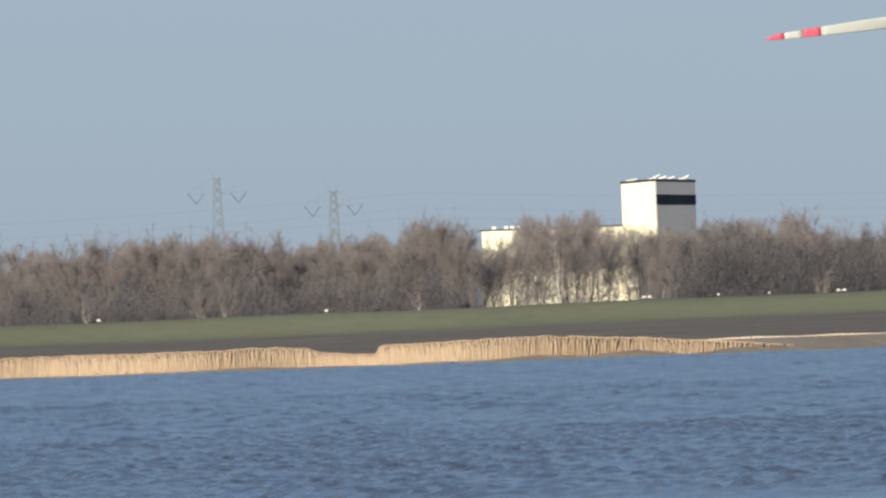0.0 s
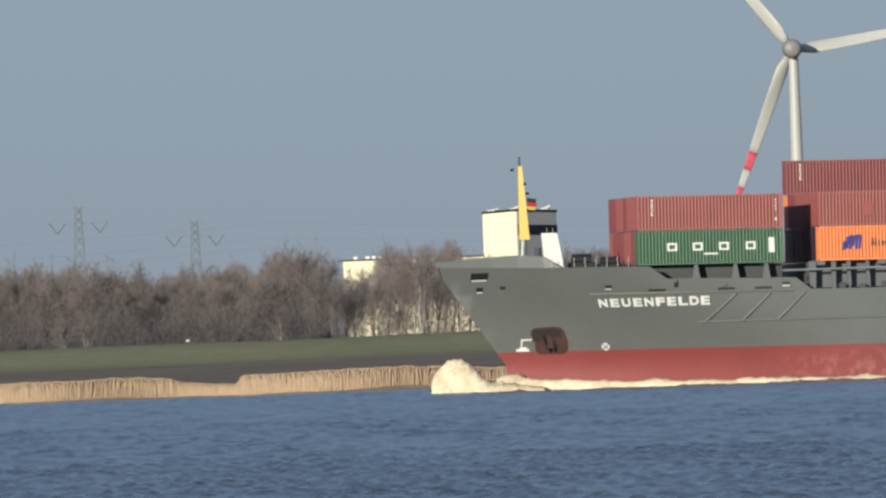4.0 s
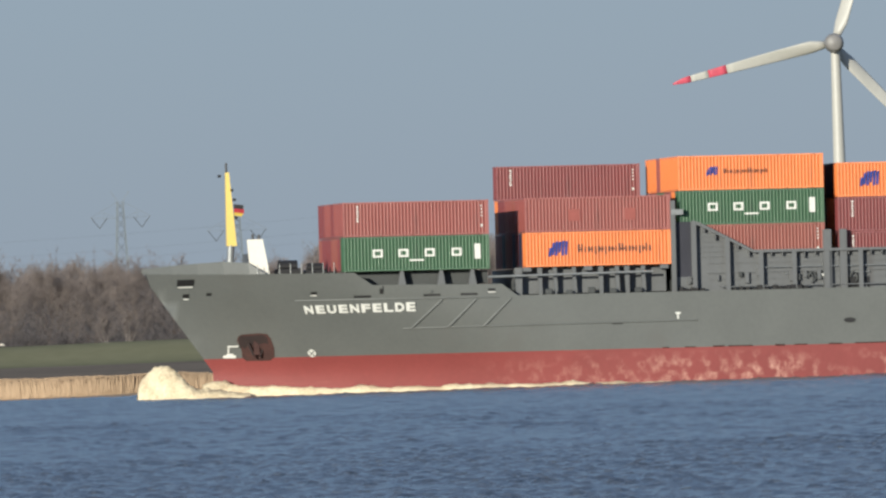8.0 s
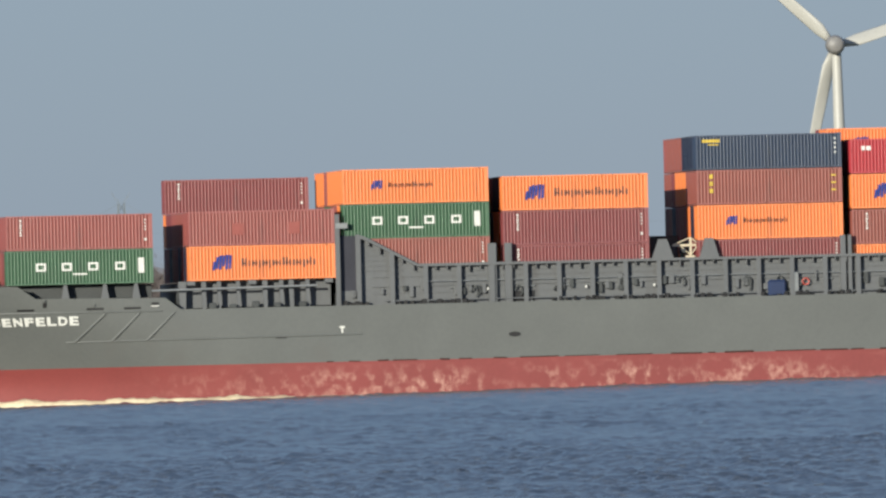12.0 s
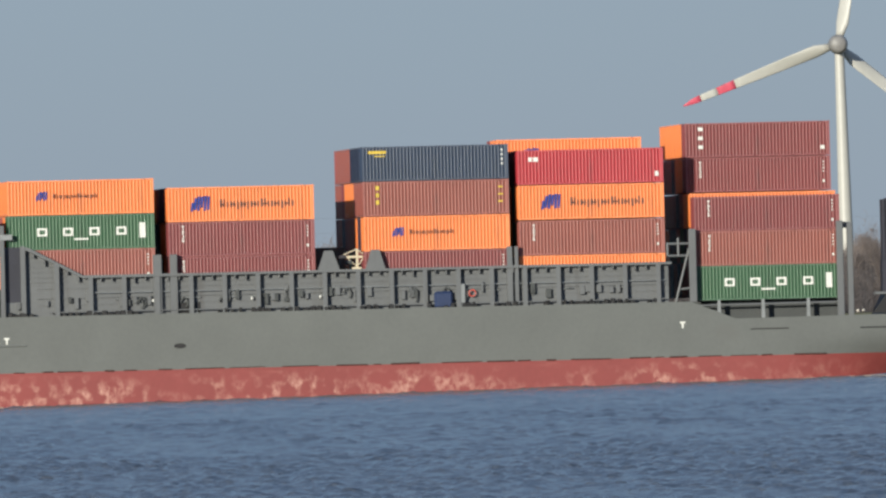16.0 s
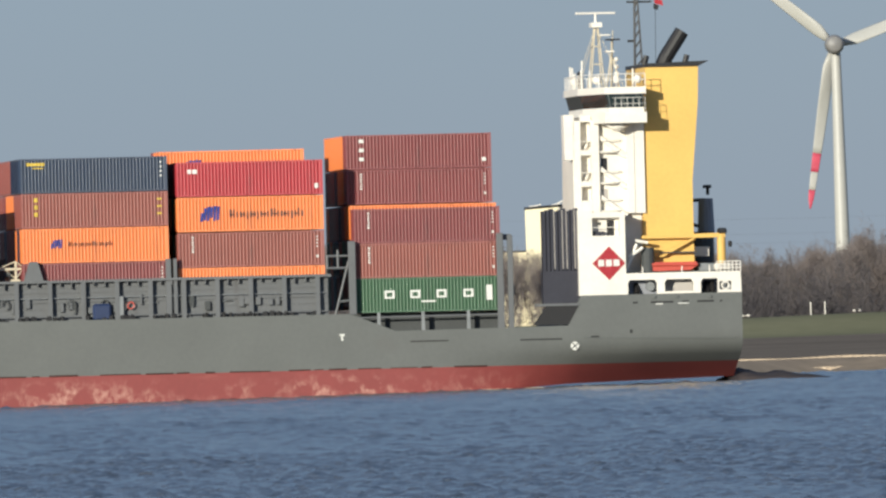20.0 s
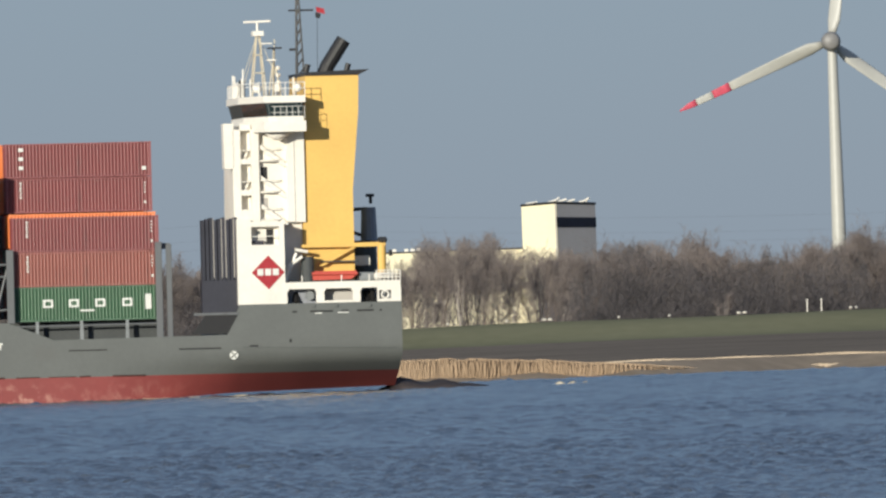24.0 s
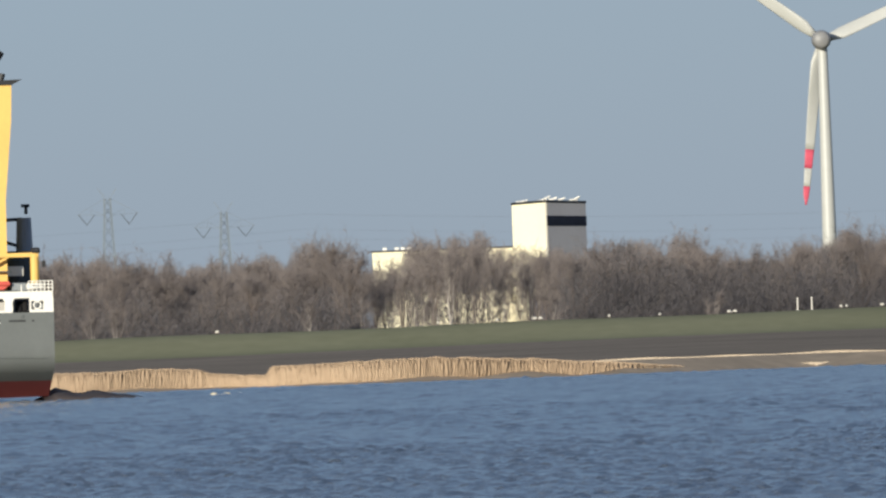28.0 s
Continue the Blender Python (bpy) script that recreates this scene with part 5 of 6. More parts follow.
# radar mast
radar = part("radar_mast", tubes([((11.9, 1, 25.4), (11.35, 0.4, 30.6)), ((10.7, 1, 25.4), (11.1, 0.4, 30.6)), ((11.9, -1, 25.4), (11.35, -0.4, 30.6)), ((10.7, -1, 25.4), (11.1, -0.4, 30.6)), ((11.6, 1, 27.5), (10.9, 1, 27.5)), ((11.5, 0.8, 29), (11, 0.8, 29))], 0.06), CREAM, ship, "cream lattice radar mast")
part("platform", boxes((10.8, 11.7, -0.8, 0.8, 30.6, 31.0)), WHITE, radar)
scanner = part("scanner", boxes((-1.75, 1.75, -0.1, 0.1, -0.09, 0.09), bevel=0.03), WHITE, radar, "white turning radar scanner bar")
part("stay", tubes([((11.3, 0.3, 30.7), (13.3, 1.5, 25.5)), ((11.2, -0.3, 30.7), (9.2, 1.5, 25.6)), ((11.3, 0.3, 30.4), (12.6, -2, 25.5))], 0.03, 4), CREAM, radar, "thin mast stays")
part("scanner_post", tubes([((11.25, 0, 31), (11.25, 0, 31.75))], 0.1), WHITE, radar)
mast2 = part("signal_mast", tubes([((9.9, 0, 25.4), (9.75, 0, 29.6)), ((10.4, 0.6, 25.4), (9.9, 0, 28.4)), ((9.3, 0.6, 25.4), (9.7, 0, 28))], 0.06), CREAM, ship, "cream signal mast with lamps")
part("cross_tree", boxes((9.2, 10.3, -0.8, 0.8, 29.5, 29.62)), BLACK, mast2)
part("cross_tree", boxes((9.7, 10.4, -0.6, 0.6, 28.5, 28.62)), WHITE, mast2)
part("cross_tree", boxes((10.0, 10.9, -0.5, 0.5, 29.9, 30.0)), WHITE, mast2)
part("signal_pole", tubes([((9.75, 0, 29.6), (9.72, 0, 30.3)), ((10.0, 0.2, 25.4), (9.85, 0.1, 29.5))], 0.05), CREAM, mast2, "cream upper pole")
for z in (26.0, 26.7, 27.3, 27.9):
    bm = bmesh.new()
    bmesh.ops.create_icosphere(bm, subdivisions=2, radius=0.2, matrix=Matrix.Translation((9.5, 0.2, z)))
    part("lamp", bm, WHITE, mast2)
for x, y, h in ((12.4, 4, 1.6), (12.2, 3, 2.4), (11.4, 8, 1.2), (12.5, 0, 1.3), (12.3, -3, 1.9), (8.3, 6, 1.6), (8.2, 5, 1.2), (11.8, 5, 1.5), (12.3, -4.5, 2.0), (11.6, -7, 1.5)):
    part("antenna", tubes([((x, y, 25.4), (x, y, 25.4 + h))], 0.07), WHITE, ship, "white whip antenna")
for x, y, r in ((11.4, 6.5, 0.42), (8.1, 7.6, 0.35), (12.2, -2.5, 0.35)):
    bm = bmesh.new()
    bmesh.ops.create_uvsphere(bm, u_segments=12, v_segments=8, radius=r, matrix=Matrix.Translation((x, y, 26.1)))
    part("radome", bm, WHITE, ship, "white dome antenna", smooth=True)
part("compass_box", boxes((8.6, 9.0, 3, 3.5, 25.4, 26.5), bevel=0.05), WHITE, ship, "white compass binnacle on the bridge roof")
part("searchlight", boxes((11.9, 12.4, 1.0, 1.5, 25.4, 26.9), bevel=0.08), BLACK, ship, "dark searchlight")

# ---- funnel ----
funnel = part("funnel", slab([(7.9, 9.5), (7.25, 27.05), (2.8, 27.05), (2.9, 24.0), (3.5, 17.5), (3.5, 10.0)], -5.2, 7.72), YELLOW, ship, "tall yellow funnel casing")
part("funnel_cap", slab([(7.3, 27.05), (7.3, 27.35), (1.9, 27.5), (2.8, 27.05)], -5.4, 7.9), BLACK, funnel, "black cap plate")
bm = bmesh.new()
tube(bm, (5.0, 1.5, 27.3), (4.7, 1.5, 28.0), 0.62, 0.62, 14)
tube(bm, (4.75, 1.5, 27.9), (3.3, 1.5, 30.1), 0.62, 0.62, 14)
part("exhaust_pipe", bm, BLACK, funnel, "large black bent exhaust pipe")
for x in (6.7, 3.3):
    part("exhaust_pipe", tubes([((x, 2.5, 27.2), (x - 0.25, 2.5, 28.1))], 0.24, 10), BLACK, funnel, "small black pipe")
part("bracket", slab([(2.95, 25.6), (2.5, 25.3), (2.95, 25.0)], 1, 1.3), RUST, funnel)
aft = part("aft_mast", tubes([((7.9, 1, 25), (7.65, 0.3, 34.5)), ((7.2, 1, 27), (7.5, 0.3, 34.5)), ((7.6, -0.8, 25), (7.6, -0.2, 34.5))] + [((7.9 - 0.03 * k, 1 - 0.08 * k, 27 + 0.85 * k), (7.2 + 0.04 * k, 1 - 0.08 * k, 27.8 + 0.85 * k)) for k in range(8)], 0.08), BLACK, ship, "dark lattice mast")
part("yard", boxes((6.2, 8.3, -0.1, 0.1, 32.6, 32.75)), BLACK, aft)
part("lamp", boxes((7.8, 8.3, 0, 0.3, 29.3, 29.5)), BLACK, aft)
part("signal_flag", slab([(6.0, 32.95), (5.3, 32.75), (5.25, 32.3), (5.55, 32.4), (5.95, 32.5)], 0.18, 0.24), MARKRED, aft, "small red signal flag")
part("signal_flag", slab([(6.05, 32.5), (5.6, 32.35), (5.7, 31.95), (6.05, 32.05)], 0.18, 0.24), BLACK, aft, "small dark signal flag")
part("halyard", tubes([((5.9, 0.2, 32.2), (6.1, 1.2, 27.4))], 0.025, 4), BLACK, aft)

# ---- poop: white bulwark with openings, boat, crane ----
part("poop_bulwark", boxes((-0.3, 9.4, 10.95, 11.15, 9.3, 9.87)), WHITE, ship, "white bulwark beam over wide openings")
for x0, x1 in ((6.1, 6.74), (3.07, 3.7), (9.18, 9.42)):
    part("bulwark_post", slab([(x0, 8.1), (x1, 8.1), (x1 + 0.03, 8.5), (x1, 9.0), (x1 + 0.2, 9.32), (x0 - 0.2, 9.32), (x0, 9.0), (x0 - 0.03, 8.5)], 10.96, 11.14), WHITE, ship, "white bulwark post with rounded corners")
part("bulwark_sill", boxes((3.7, 6.1, 10.96, 11.14, 8.1, 8.3)), WHITE, ship, "white sill of the opening")
part("stern_panel", boxes((-0.33, 0.5, 10.96, 11.14, 8.1, 9.3), (0.5, 1.66, 10.96, 11.14, 8.1, 8.35), (1.5, 1.66, 10.96, 11.14, 8.35, 9.3), (0.5, 1.5, 10.96, 11.14, 9.05, 9.3)), WHITE, ship, "white stern panel with a mooring opening")
bm = bmesh.new()
for i in range(14):
    a, b = i * math.pi / 7, (i + 1) * math.pi / 7
    tube(bm, (1.0 + 0.3 * math.cos(a), 11.1, 8.7 + 0.3 * math.sin(a)), (1.0 + 0.3 * math.cos(b), 11.1, 8.7 + 0.3 * math.sin(b)), 0.08, n=6)
part("mooring_ring", bm, WHITE, ship, "white mooring ring in the stern panel")
part("poop_rail", tubes([((-0.3 + 0.33 * k, 11.05, 9.85), (-0.3 + 0.33 * k, 11.05, 10.7)) for k in range(7)] + [((-0.3, 11.05, z), (1.68, 11.05, z)) for z in (10.15, 10.42, 10.7)], 0.045), WHITE, ship, "white stern railing")
for x, w in ((2.3, 0.05), (4.6, 0.05), (7.9, 0.05)):
    part("rail_stanchion", tubes([((x, 11.05, 9.85), (x, 11.05, 10.4))], w), WHITE, ship, "white stanchion")
part("store", boxes((0.35, 1.75, 9.4, 10.5, 9.96, 10.55), bevel=0.12), WHITE, ship, "pale covered box at the stern rail")
part("roller", tube(bmesh.new(), (0.75, 9.8, 8.65), (0.75, 10.5, 8.65), 0.42, n=14), STEEL, ship, "pale mooring roller")
part("poop_inner", boxes((6.5, 9.2, 9.6, 9.75, 8.1, 9.86)), CRANEGREY, ship, "grey inner wall of the poop")
part("poop_inner", boxes((3.6, 6.5, 9.72, 9.8, 8.1, 9.86)), CLAD, ship, "pale inner wall of the poop")
part("poop_inner", boxes((0.3, 3.6, 7.2, 7.35, 8.1, 9.86)), CRANEGREY, ship, "grey inner wall of the poop")
part("mooring_reel", tube(bmesh.new(), (7.2, 9.8, 8.75), (7.2, 10.3, 8.75), 0.38, n=14), STEEL, ship, "pale mooring reel")
part("upper_deck", boxes((0.2, 8.9, -11, 10.9, 9.86, 9.96)), DECK, ship)
for x in (8.3, 2.4, 1.9):
    part("bollard", tube(bmesh.new(), (x, 10.2, 8.1), (x, 9.5, 8.95), 0.28, n=12), BLACK, ship, "dark bollard")
for x0, x1 in ((8.4, 8.8), (5.4, 7.3), (4.1, 4.7), (2.0, 3.4), (1.3, 1.5)):
    part("fairlead", plate(bmesh.new(), x0, x1, 7.35, 7.5, 0.02), BLACK, ship, "dark opening in the shell")
bm = slab([(6.95, 10.0), (6.95, 10.6), (6.6, 10.75), (3.2, 10.75), (3.05, 10.5), (3.6, 10.05)], 7.6, 9.4)
boat = part("rescue_boat", bm, BOATRED, ship, "orange-red rescue boat on its cradle")
part("fender", tubes([((6.9, 9.45, 10.55), (3.1, 9.45, 10.5))], 0.14), BOATRED, boat)
part("davit", tubes([((9.2, 9.8, 9.9), (8.2, 9.8, 12.3)), ((8.9, 9.8, 11.2), (7.7, 9.8, 12.0)), ((7.2, 9.4, 12.4), (8.3, 9.4, 12.6))], 0.14), WHITE, ship, "white davit arm")
part("ventilator", tube(bmesh.new(), (7.2, 9.0, 9.9), (7.2, 9.0, 12.0), 0.55, n=14), DECK, ship, "grey ventilator drum")
part("platform", boxes((2.9, 6.0, 7.3, 8.6, 11.5, 11.6)), DECK, ship)
crane = part("stores_crane", tube(bmesh.new(), (0.9, 8.3, 9.9), (0.9, 8.3, 13.0), 0.36, n=12), YELLOW, ship, "yellow stores crane")
part("crane_jib", slab([(0.6, 13.1), (7.6, 13.0), (7.6, 12.75), (0.6, 12.72)], 8.0, 8.6), YELLOW, crane, "yellow jib laid forward")
part("crane_jib", slab([(3.0, 12.7), (3.4, 12.7), (6.2, 11.2), (5.8, 11.2)], 8.1, 8.4), YELLOW, crane)
part("crane_head", boxes((0.45, 1.2, 7.9, 8.7, 13.0, 13.5), bevel=0.12), BLACK, crane, "dark crane head")
part("hook", boxes((0.0, 0.3, 8.1, 8.4, 11.9, 12.4), bevel=0.05), BLACK, crane)
dark = part("aft_crane", tube(bmesh.new(), (1.1, -3, 13.2), (1.1, -3, 16.1), 0.72, 0.6, n=14), CRANEGREY, ship, "blue-grey crane housing")
part("crane_jib", tubes([((1.2, -3, 16.0), (3.3, -3, 15.9)), ((1.2, -3, 13.6), (3.3, -3, 14.3))], 0.15), BLACK, dark)
part("crane_head", tubes([((0.9, -3, 16.4), (0.9, -3, 17.2)), ((0.6, -3, 17.1), (1.3, -3, 17.1))], 0.14), BLACK, dark)
part("crane_base", tube(bmesh.new(), (1.4, -2, 9.9), (1.4, -2, 13.3), 1.2, n=16), DECK, ship, "black crane pedestal")
part("store", boxes((1.6, 3.4, 2.0, 5.5, 11.2, 12.0)), WHITE, ship, "white store box")
part("store", boxes((1.6, 2.9, 7.0, 9.0, 9.9, 10.6), bevel=0.06), STEEL, ship, "grey deck box")

# company sign: red diamond with white bars
bm = slab([(12.35, 10.75), (10.95, 12.15), (9.6, 10.75), (10.95, 9.35)], 11.1, 11.14)
sign = part("sign", bm, MARKRED, ship, "red diamond sign on the deckhouse")
for ob in ship.children:
    ob.location.x += {"deckhouse": -0.5, "wing_deck": -0.45, "wing_bracket": -0.45, "bridge": -0.5, "bridge_roof": -0.5, "wing_rail": -0.4, "roof_rail": -0.5, "antenna": -0.6, "radome": -0.6, "searchlight": -0.6, "foremast": -0.3,
                      "funnel": -0.38, "radar_mast": -1.25, "signal_mast": -1.15, "aft_mast": -0.95, "vent_panel": -0.35, "panel_edge": -0.35, "panel_base": -0.3, "aft_crane": -0.4, "sign": -0.25}.get(ob.name.split(".")[0], 0)
for x in (11.62, 10.98, 10.34):
    part("mark", boxes((x - 0.25, x + 0.25, 11.14, 11.16, 10.5, 11.05)), MARK, sign, "plain white mark")

# ---- containers ----
L, W, HC = 12.19, 2.44, 2.845


def corrugated(x0, x1, z0, z1, y, depth, pitch, out):
    """A wall of trapezoid corrugations in the x-z plane at y, facing out (+1 or -1 in y)."""
    bm = bmesh.new()
    xs, x = [], x0
    n = int((x1 - x0) / pitch)
    p = (x1 - x0) / n
    for i in range(n):
        a = x0 + i * p
        xs += [(a, 0), (a + p * 0.22, 0), (a + p * 0.37, 0.15), (a + p * 0.53, 1), (a + p * 0.74, 1)]
    xs.append((x1, 0))
    lo = [bm.verts.new((a, y - out * depth * d, z0)) for a, d in xs]
    hi = [bm.verts.new((a, y - out * depth * d, z1)) for a, d in xs]
    for i in range(len(xs) - 1):
        q = (lo[i], lo[i + 1], hi[i + 1], hi[i])
        bm.faces.new(q if out < 0 else q[::-1])
    return bm


MESHES = {}


def shared(key, make, mat):
    if (key, mat.name) not in MESHES:
        bm = make()
        bm.normal_update()
        me = bpy.data.meshes.new(key)
        bm.to_mesh(me)
        bm.free()
        me.materials.append(mat)
        MESHES[key, mat.name] = me
    return MESHES[key, mat.name]


def frame_mesh():
    bm = bmesh.new()
    for y in (0, W - 0.12):
        for z in (0, HC - 0.13):
            box(bm, 0.1, L - 0.1, y, y + 0.12, z, z + 0.13)
    for x in (0, L - 0.16):
        for y in (0, W - 0.16):
            box(bm, x, x + 0.16, y, y + 0.16, 0, HC)
        for z in (0, HC - 0.14):
            box(bm, x, x + 0.14, 0.16, W - 0.16, z, z + 0.14)
    for x in (-0.01, L - 0.17):
        for y in (-0.01, W - 0.17):
            for z in (-0.01, HC - 0.12):
                box(bm, x, x + 0.18, y, y + 0.18, z, z + 0.13)
    return bm


def end_mesh():
    bm = corrugated(0.14, W - 0.14, 0.13, HC - 0.13, 0, 0.07, 0.27, 1)
    bmesh.ops.transform(bm, matrix=Matrix.Translation((L - 0.04, 0, 0)) @ Matrix.Rotation(radians(90), 4, "Z") @ Matrix.Diagonal((1, -1, 1, 1)) @ Matrix.Diagonal((1, -1, 1, 1)), verts=bm.verts)
    bmesh.ops.recalc_face_normals(bm, faces=bm.faces)
    for f in bm.faces:
        if f.normal.x < 0 and abs(f.normal.x) > 0.3:
            f.normal_flip()
    return bm


LOOKS = {
    "orange": "orange corrugated steel container", "maroon": "dark maroon corrugated steel container", "brown": "red-brown corrugated steel container",
    "rose": "faded red corrugated steel container", "green": "green corrugated steel container", "blue": "dark blue corrugated steel container",
    "red": "bright red corrugated steel container", "navy": "blue-black corrugated steel container"}


def container(colour, marks=""):
    th = tagged(new("shipping_container"), LOOKS[colour] + (" with white marks" if marks in ("four", "ends", "code") else " with a blue emblem" if marks == "emblem" else ""), "container", "containers on the ship")
    mt = BOXPAINT[colour]

    def piece(name, key, make, m=mt, label=""):
        o = new(name, shared(key, make, m))
        o.parent = th
        if label:
            o["label"] = label
        return o

    piece("frame", "frame", frame_mesh, EDGELIT[colour])
    piece("side_wall", "side_port", lambda: corrugated(0.16, L - 0.16, 0.13, HC - 0.13, W - 0.03, 0.078, 0.278, 1))
    piece("side_wall", "side_starboard", lambda: corrugated(0.16, L - 0.16, 0.13, HC - 0.13, 0.03, 0.078, 0.278, -1))
    piece("end_wall", "end_wall", end_mesh)
    for k, y in enumerate((0.15, W / 2 + 0.01)):
        piece("door", "door%d" % k, lambda y=y: box(box(box(bmesh.new(), 0.03, 0.1, y, y + W / 2 - 0.17, 0.14, HC - 0.14), 0.0, 0.04, y + 0.25, y + 0.29, 0.2, HC - 0.2), 0.0, 0.04, y + 0.75, y + 0.79, 0.2, HC - 0.2))
    piece("roof", "roof", lambda: box(bmesh.new(), 0.1, L - 0.1, 0.1, W - 0.1, HC - 0.06, HC - 0.03))
    piece("floor", "floor", lambda: box(bmesh.new(), 0.1, L - 0.1, 0.1, W - 0.1, 0.05, 0.12))
    y = W - 0.03

    def flat(name, x0, x1, z0, z1, m, label):
        piece(name, "%s %.2f %.2f %.2f %.2f" % (marks, x0, x1, z0, z1), lambda: box(bmesh.new(), x0, x1, y, y + 0.025, z0, z1), m, label)

    if marks == "four":  # four spaced white shapes and an upright bar
        for xc in (9.35, 7.2, 5.0, 2.75):
            flat("mark", xc - 0.42, xc + 0.42, 1.13, 1.29, MARK, "white mark")
            flat("mark", xc - 0.42, xc + 0.42, 1.64, 1.80, MARK, "white mark")
            flat("mark", xc - 0.42, xc - 0.24, 1.29, 1.64, MARK, "white mark")
            flat("mark", xc + 0.24, xc + 0.42, 1.29, 1.64, MARK, "white mark")
        flat("mark", 0.75, 1.25, 0.85, 2.1, MARK, "white upright bar")
        flat("mark", 5.5, 6.7, 0.78, 0.92, MARK, "small white line")
    elif marks in ("emblem", "small emblem"):
        s = 1.0 if marks == "emblem" else 0.6
        x0, z0 = (10.3, 1.46) if marks == "emblem" else (9.85, 1.55)
        th["label"] = "orange corrugated steel container with a blue emblem"
        # emblem: slanting blue stripes; then a broken dark line of strokes, as long as the writing
        for k, (lo, hi) in enumerate(((-0.62, 0.1), (-0.5, 0.5), (-0.56, 0.62), (-0.3, 0.6), (-0.56, 0.66), (-0.5, 0.62))):
            xc = x0 - 0.27 * k * s
            piece("mark", "%s stripe %d" % (marks, k), lambda xc=xc, lo=lo, hi=hi: slab([(xc, z0 + lo * s), (xc - 0.2 * s, z0 + lo * s), (xc - 0.3 * s, z0 + hi * s), (xc - 0.1 * s, z0 + hi * s)], y, y + 0.025), MARKBLUE, "blue emblem stripe")
        for k in range(22):
            xc = x0 - 2.45 * s - k * 0.285 * s
            top = 0.34 if k in (0, 1, 12, 13, 20) else 0.14
            low = -0.5 if k in (5, 8, 18) else -0.32
            flat("mark", xc - (0.1 if k % 3 else 0.15) * s, xc, z0 + low * s, z0 + top * s, MARKDARK, "dark mark")
        for k in range(7):
            xc = x0 - 2.45 * s - k * 0.9 * s
            flat("mark", xc - 0.4 * s, xc, z0 - 0.14 * s, z0 - 0.04 * s, MARKDARK, "dark mark")
    elif marks == "ends":  # an upright column of white marks at each end
        for k in range(7):
            flat("mark", L - 1.32 + 0.04 * (k % 2), L - 1.12 - 0.05 * (k % 3 == 1), 2.42 - 0.2 * k, 2.54 - 0.2 * k, MARK, "white mark")
        for k in range(4):
            flat("mark", 0.52, 0.66, 2.3 - 0.27 * k, 2.4 - 0.27 * k, MARK, "white mark")
        flat("mark", 0.5, 0.68, 0.62, 0.84, MARK, "white mark")
    elif marks == "code":
        for k in range(3):
            flat("mark", L - 1.5, L - 1.1, 2.2 - 0.75 * k, 2.5 - 0.75 * k, MARK, "white mark")
        flat("mark", 0.45, 0.8, 0.5, 0.8, MARK, "white mark")
    elif marks == "short":
        flat("mark", L - 1.7, L - 1.3, 1.9, 2.25, MARK, "white mark")
        flat("mark", L - 1.2, L - 0.9, 1.9, 2.25, MARK, "white mark")
        flat("mark", 0.4, 0.7, 0.5, 0.9, MARK, "white mark")
    elif marks == "gold":
        flat("mark", L - 2.0, L - 0.5, 2.25, 2.5, MARKYELLOW, "gold mark")
        flat("mark", L - 1.9, L - 1.0, 2.0, 2.1, MARKYELLOW, "gold mark")
        for k in range(4):
            flat("mark", 0.45, 0.6, 2.3 - 0.38 * k, 2.46 - 0.38 * k, MARK, "white mark")
    elif marks == "goldcode":
        for k in range(3):
            flat("mark", L - 1.35, L - 1.05, 2.15 - 0.6 * k, 2.5 - 0.6 * k, MARKYELLOW, "gold mark")
        for k in range(3):
            flat("mark", 0.5, 0.9, 2.15 - 0.6 * k, 2.3 - 0.6 * k, MARKYELLOW, "gold mark")
    elif marks == "faint":
        for xc in (8.1, 3.4):
            flat("mark", xc - 0.5, xc + 0.5, 0.85, 1.85, PATCH, "dark painted-over patch")
    return th


FIRST = {}
CARGO = []


def stow(colour, marks, x, row, z, dy=0.0):
    """Put a container on the ship: its after end at x, rows counted from port."""
    y = 10.38 - 2.445 * row - W + dy
    if x < 80:
        z += 0.12  # these bays stand on raised cones
    local = pose(x, y, z)
    key = colour, marks
    if key in FIRST:
        ob = copy_thing(FIRST[key], local)
    else:
        ob = FIRST[key] = container(colour, marks)
    CARGO.append((ob, local))


pick = random.Random(21)
PLAIN = ("maroon", "maroon", "brown", "brown", "rose", "orange", "orange", "blue", "green", "navy")


def bay(x, tiers, rows=9, first=0, dy=0.0):
    """tiers: (z, colour, marks, first row, colours of the rows behind)."""
    for z, colour, marks, r0, behind in tiers:
        for r in range(r0, rows):
            if r == r0:
                stow(colour, marks, x, r, z, dy)
            else:
                k = r - r0 - 1
                stow(behind[k] if k < len(behind) else pick.choice(PLAIN), "", x, r, z, dy)


bay(105.15, ((9.4, "green", "four", 0, ("maroon", "brown", "brown", "maroon", "maroon", "maroon", "brown")), (12.29, "rose", "ends", 0, ("rose", "rose", "maroon", "rose", "rose", "maroon", "maroon"))), 8, dy=-0.5)
bay(89.97, ((9.44, "orange", "emblem", 0, ("navy", "maroon", "blue", "maroon", "brown", "navy", "maroon", "brown")), (12.33, "rose", "faint", 0, ("rose", "rose", "brown", "rose", "rose", "maroon", "maroon", "orange"))), 9)
stow("maroon", "ends", 90.05, 8, 15.22)
bay(77.05, ((9.62, "brown", "ends", 0, ()), (12.5, "green", "four", 0, ("orange", "rose")), (15.39, "orange", "small emblem", 0, ("orange", "orange", "orange", "orange", "rose", "orange", "orange", "orange"))), 9)
bay(63.7, ((8.78, "maroon", "ends", 0, ()), (11.67, "maroon", "ends", 0, ()), (14.56, "orange", "emblem", 0, ("navy", "navy"))), 9)
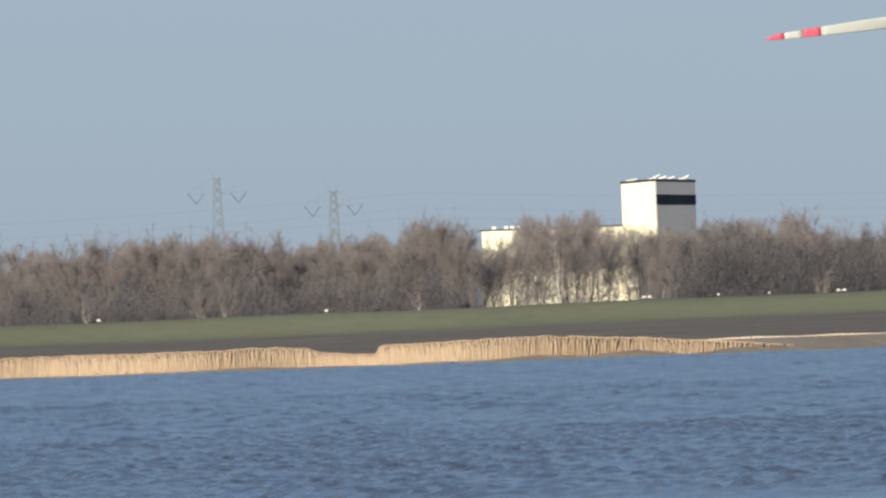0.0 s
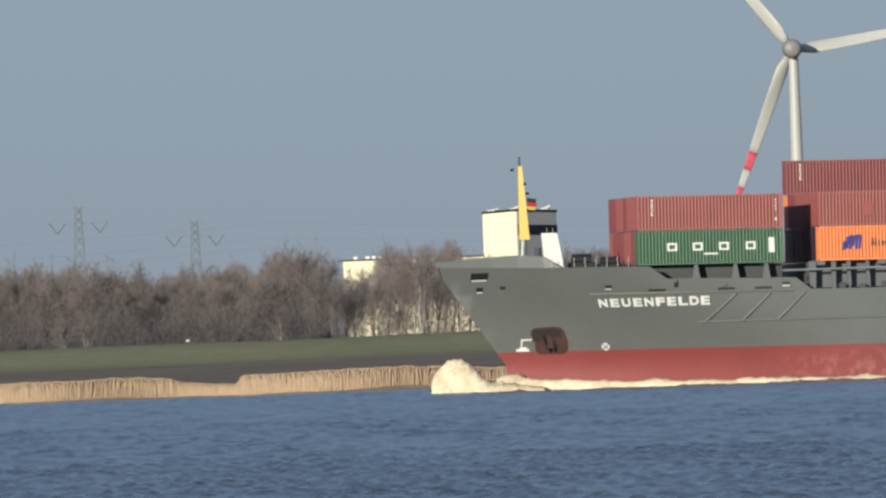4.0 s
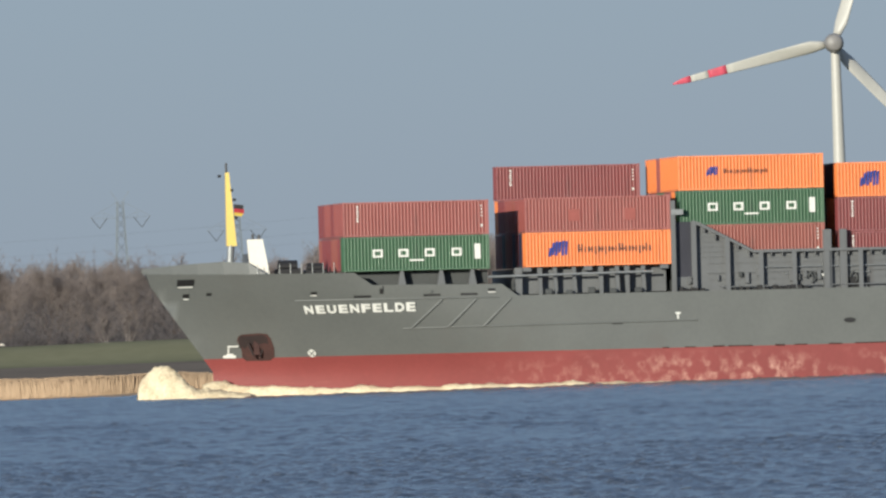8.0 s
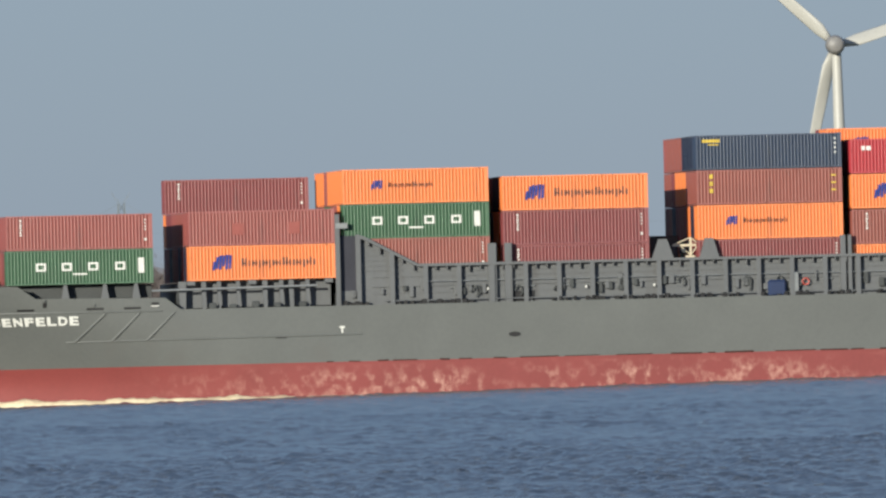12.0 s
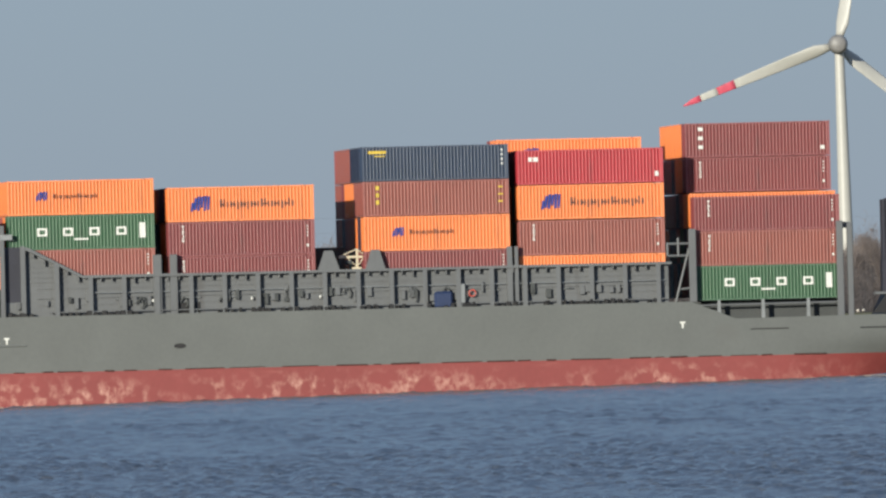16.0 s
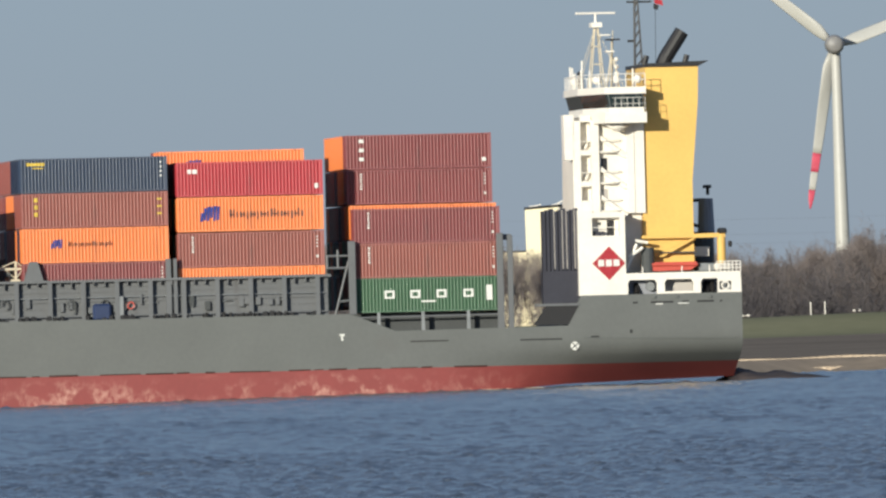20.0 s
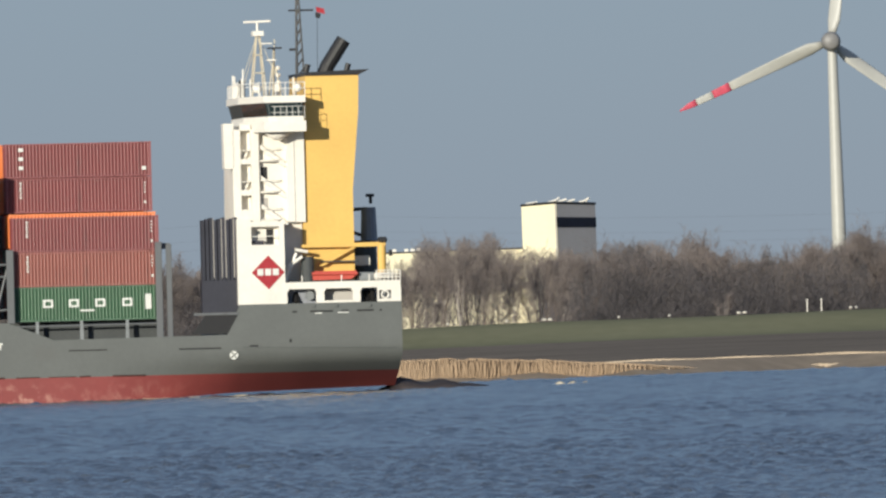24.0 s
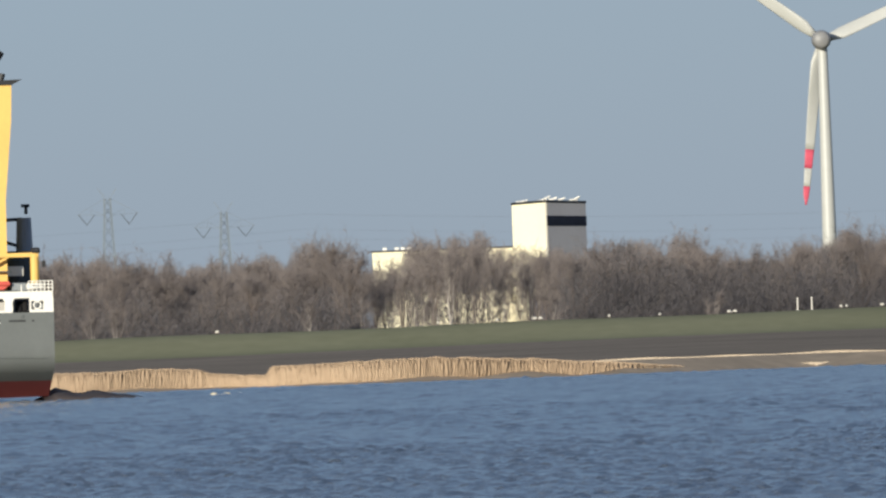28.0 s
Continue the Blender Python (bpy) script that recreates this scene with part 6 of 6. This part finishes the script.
bay(47.38, ((8.86, "maroon", "ends", 0, ()), (11.75, "orange", "small emblem", 0, ("navy", "orange", "brown")), (14.66, "brown", "goldcode", 0, ("brown", "brown", "orange", "orange", "orange", "maroon")), (17.57, "blue", "gold", 0, ("navy", "navy", "navy", "brown", "brown", "brown", "brown", "rose"))), 9)
bay(34.4, ((8.2, "orange", "", 0, ()), (11.1, "brown", "ends", 0, ()), (14.05, "orange", "emblem", 0, ()), (16.98, "red", "short", 0, ("maroon", "maroon"))), 6)
bay(34.4, ((18.1, "orange", "emblem", 6, ("orange", "maroon")), (15.2, "orange", "", 6, ("maroon", "maroon")), (12.28, "brown", "", 6, ()), (9.36, "maroon", "", 6, ())), 9)
bay(19.7, ((7.0, "green", "four", 0, ()), (9.88, "brown", "ends", 0, ()), (12.77, "maroon", "ends", 0, ())), 1)
bay(19.7, ((7.33, "maroon", "", 1, ()), (10.21, "brown", "", 1, ()), (13.09, "orange", "", 1, ("orange", "maroon"))), 9)
bay(19.7, ((16.06, "maroon", "ends", 2, ()), (18.97, "maroon", "code", 2, ("orange", "orange", "orange", "orange", "orange", "orange"))), 9)

# ---- foam at the bow and along the side, the wake astern ----
def ridge(name, label, mat, path, rows=9, rough=0.25, seed=0):
    """A rounded, broken ridge of water along a path of (x, y, z, half width, height)."""
    bm = bmesh.new()
    prev = None
    for x, y, z, w, h in path:
        ring = []
        for k in range(rows):
            a = math.pi * k / (rows - 1)
            p = Vector((x, y + w * math.cos(a), z + h * math.sin(a)))
            d = noise.noise((p.x * 0.9, p.y * 0.9, p.z * 1.5 + seed)) * 0.6 + noise.noise((p.x * 2.7, p.y * 2.7, p.z * 3 + seed)) * 0.4
            p += Vector((0.3 * d, d * 0.6, abs(d) * 0.8)) * rough * math.sin(a) ** 0.5 * min(1, h * 1.5)
            ring.append(bm.verts.new(p))
        if prev:
            for k in range(rows - 1):
                bm.faces.new((prev[k], ring[k], ring[k + 1], prev[k + 1]))
        prev = ring
    bmesh.ops.recalc_face_normals(bm, faces=bm.faces)
    return tagged(part(name, bm, mat, None, smooth=True), label, "foam", kind="stuff")


def bow_path():
    for i in range(90):
        k = i / 89
        x = 134.0 - 9.0 * k
        front = math.sqrt(max(0, 1 - ((x - 131.7) / 2.32) ** 2)) if x > 131.7 else 1
        h = 2.8 * front * (1 - 0.74 * smoothstep(131.7, 128.9, x)) * (1 - 0.5 * smoothstep(128.6, 125, x))
        yield x, 0.9 + 3.2 * k, -0.85, 0.35 + 1.35 * front * (0.6 + 0.4 * smoothstep(0, 0.3, k)), max(0.02, h)


def side_path():
    for i in range(240):
        k = i / 239
        x = 128.6 - 63.6 * k
        h = (0.8 * (1 - smoothstep(0, 0.2, k)) + 0.75 * (1 - smoothstep(0.1, 1.0, k))) * (0.8 + 0.45 * noise.noise((x * 0.35, 0, 3)))
        yield x, half_breadth(min(x, 126.5), 0) + 0.5 + 0.5 * (1 - k), -0.35 - 0.0123 * (x - 67.1), 0.7, max(0.03, h + 0.12 * (1 - k))


def wake_path():
    for i in range(70):
        k = i / 69
        x = 0.1 - 24 * k
        yield x, 1.0, 0.72, 5.0, (0.3 + 0.7 * smoothstep(0, 0.06, k)) * (1.0 * (1 - smoothstep(0.03, 0.5, k)) + 0.06) * (0.85 + 0.5 * noise.noise((x * 0.5, 0, 8)))


BOWWAVE = ridge("bow_wave", "sunlit creamy bow wave thrown up at the stem", FOAM, bow_path(), 17, 0.45, 2)
SIDEFOAM = ridge("side_foam", "thin line of cream foam along the hull", FOAM, side_path(), 7, 0.5, 5)
WAKE = ridge("wake", "low dark broken wake behind the stern", WAKEWATER, wake_path(), 15, 0.3, 9)


def aft_path():
    for i in range(110):
        k = i / 109
        x = 27.0 - 27 * k
        yield x, half_breadth(x, 5) - 0.6, 0.42 - 0.0123 * (x - 67.1) * 0.5 - 0.22, 0.5, max(0.02, (0.05 + 0.22 * noise.noise((x * 0.5, 2, 3))) * smoothstep(0, 0.15, k))


AFTFOAM = ridge("stern_foam", "thin broken foam beside the stern", FOAM, aft_path(), 7, 0.4, 12)


def splash_path():
    for i in range(40):
        k = i / 39
        x = -10.5 - 9 * k
        yield x, 7.5, 0.74, 0.7, max(0.02, 0.32 * math.sin(math.pi * k) * (0.4 + abs(noise.noise((x * 0.9, 0, 4)))))


SPLASH = ridge("wake_foam", "pale foam crest in the wake", FOAM, splash_path(), 7, 0.5, 14)


# ---- everything that moves ----
def motions():
    walk(ship, [(t, ship_pose(t)) for t in (0, 14, 28)])
    for ob, local in CARGO:
        walk(ob, [(t, ship_pose(t) @ local) for t in (0, 28)])
    for ob in (BOWWAVE, SIDEFOAM, WAKE, AFTFOAM, SPLASH):
        walk(ob, [(t, ship_pose(t)) for t in (0, 28)])
    # the rotor's turn, in degrees
    seen = ((0, 7.0), (1, 52.2), (2, 99.0), (3, 144.4), (6, 282.2), (8, 374.3), (11, 512.6), (17, 787.6), (18, 833.4), (20, 921.9), (21, 969.3), (24, 1104.8), (25, 1151.3), (26.6, 1223.0), (28, 1285.0))
    rows = []
    for t in range(29):
        a = float(np.interp(t, [s[0] for s in seen], [s[1] for s in seen]))
        rows.append((t, pose(0, 4.0, 75.5) @ Matrix.Rotation(radians(182.1 - a), 4, "Y")))
    walk(rotor, rows)
    # the radar scanner turns once in about two seconds
    walk(scanner, [(0.5 * k, pose(11.25, 0, 31.8, 0, 0, 163 * (0.5 * k - 19.93))) for k in range(57)])
    for k, ob in enumerate(WAVES):
        walk(ob, [(0, pose(-9, -6, 0)), (28, pose(9, 6, 0))])


motions()
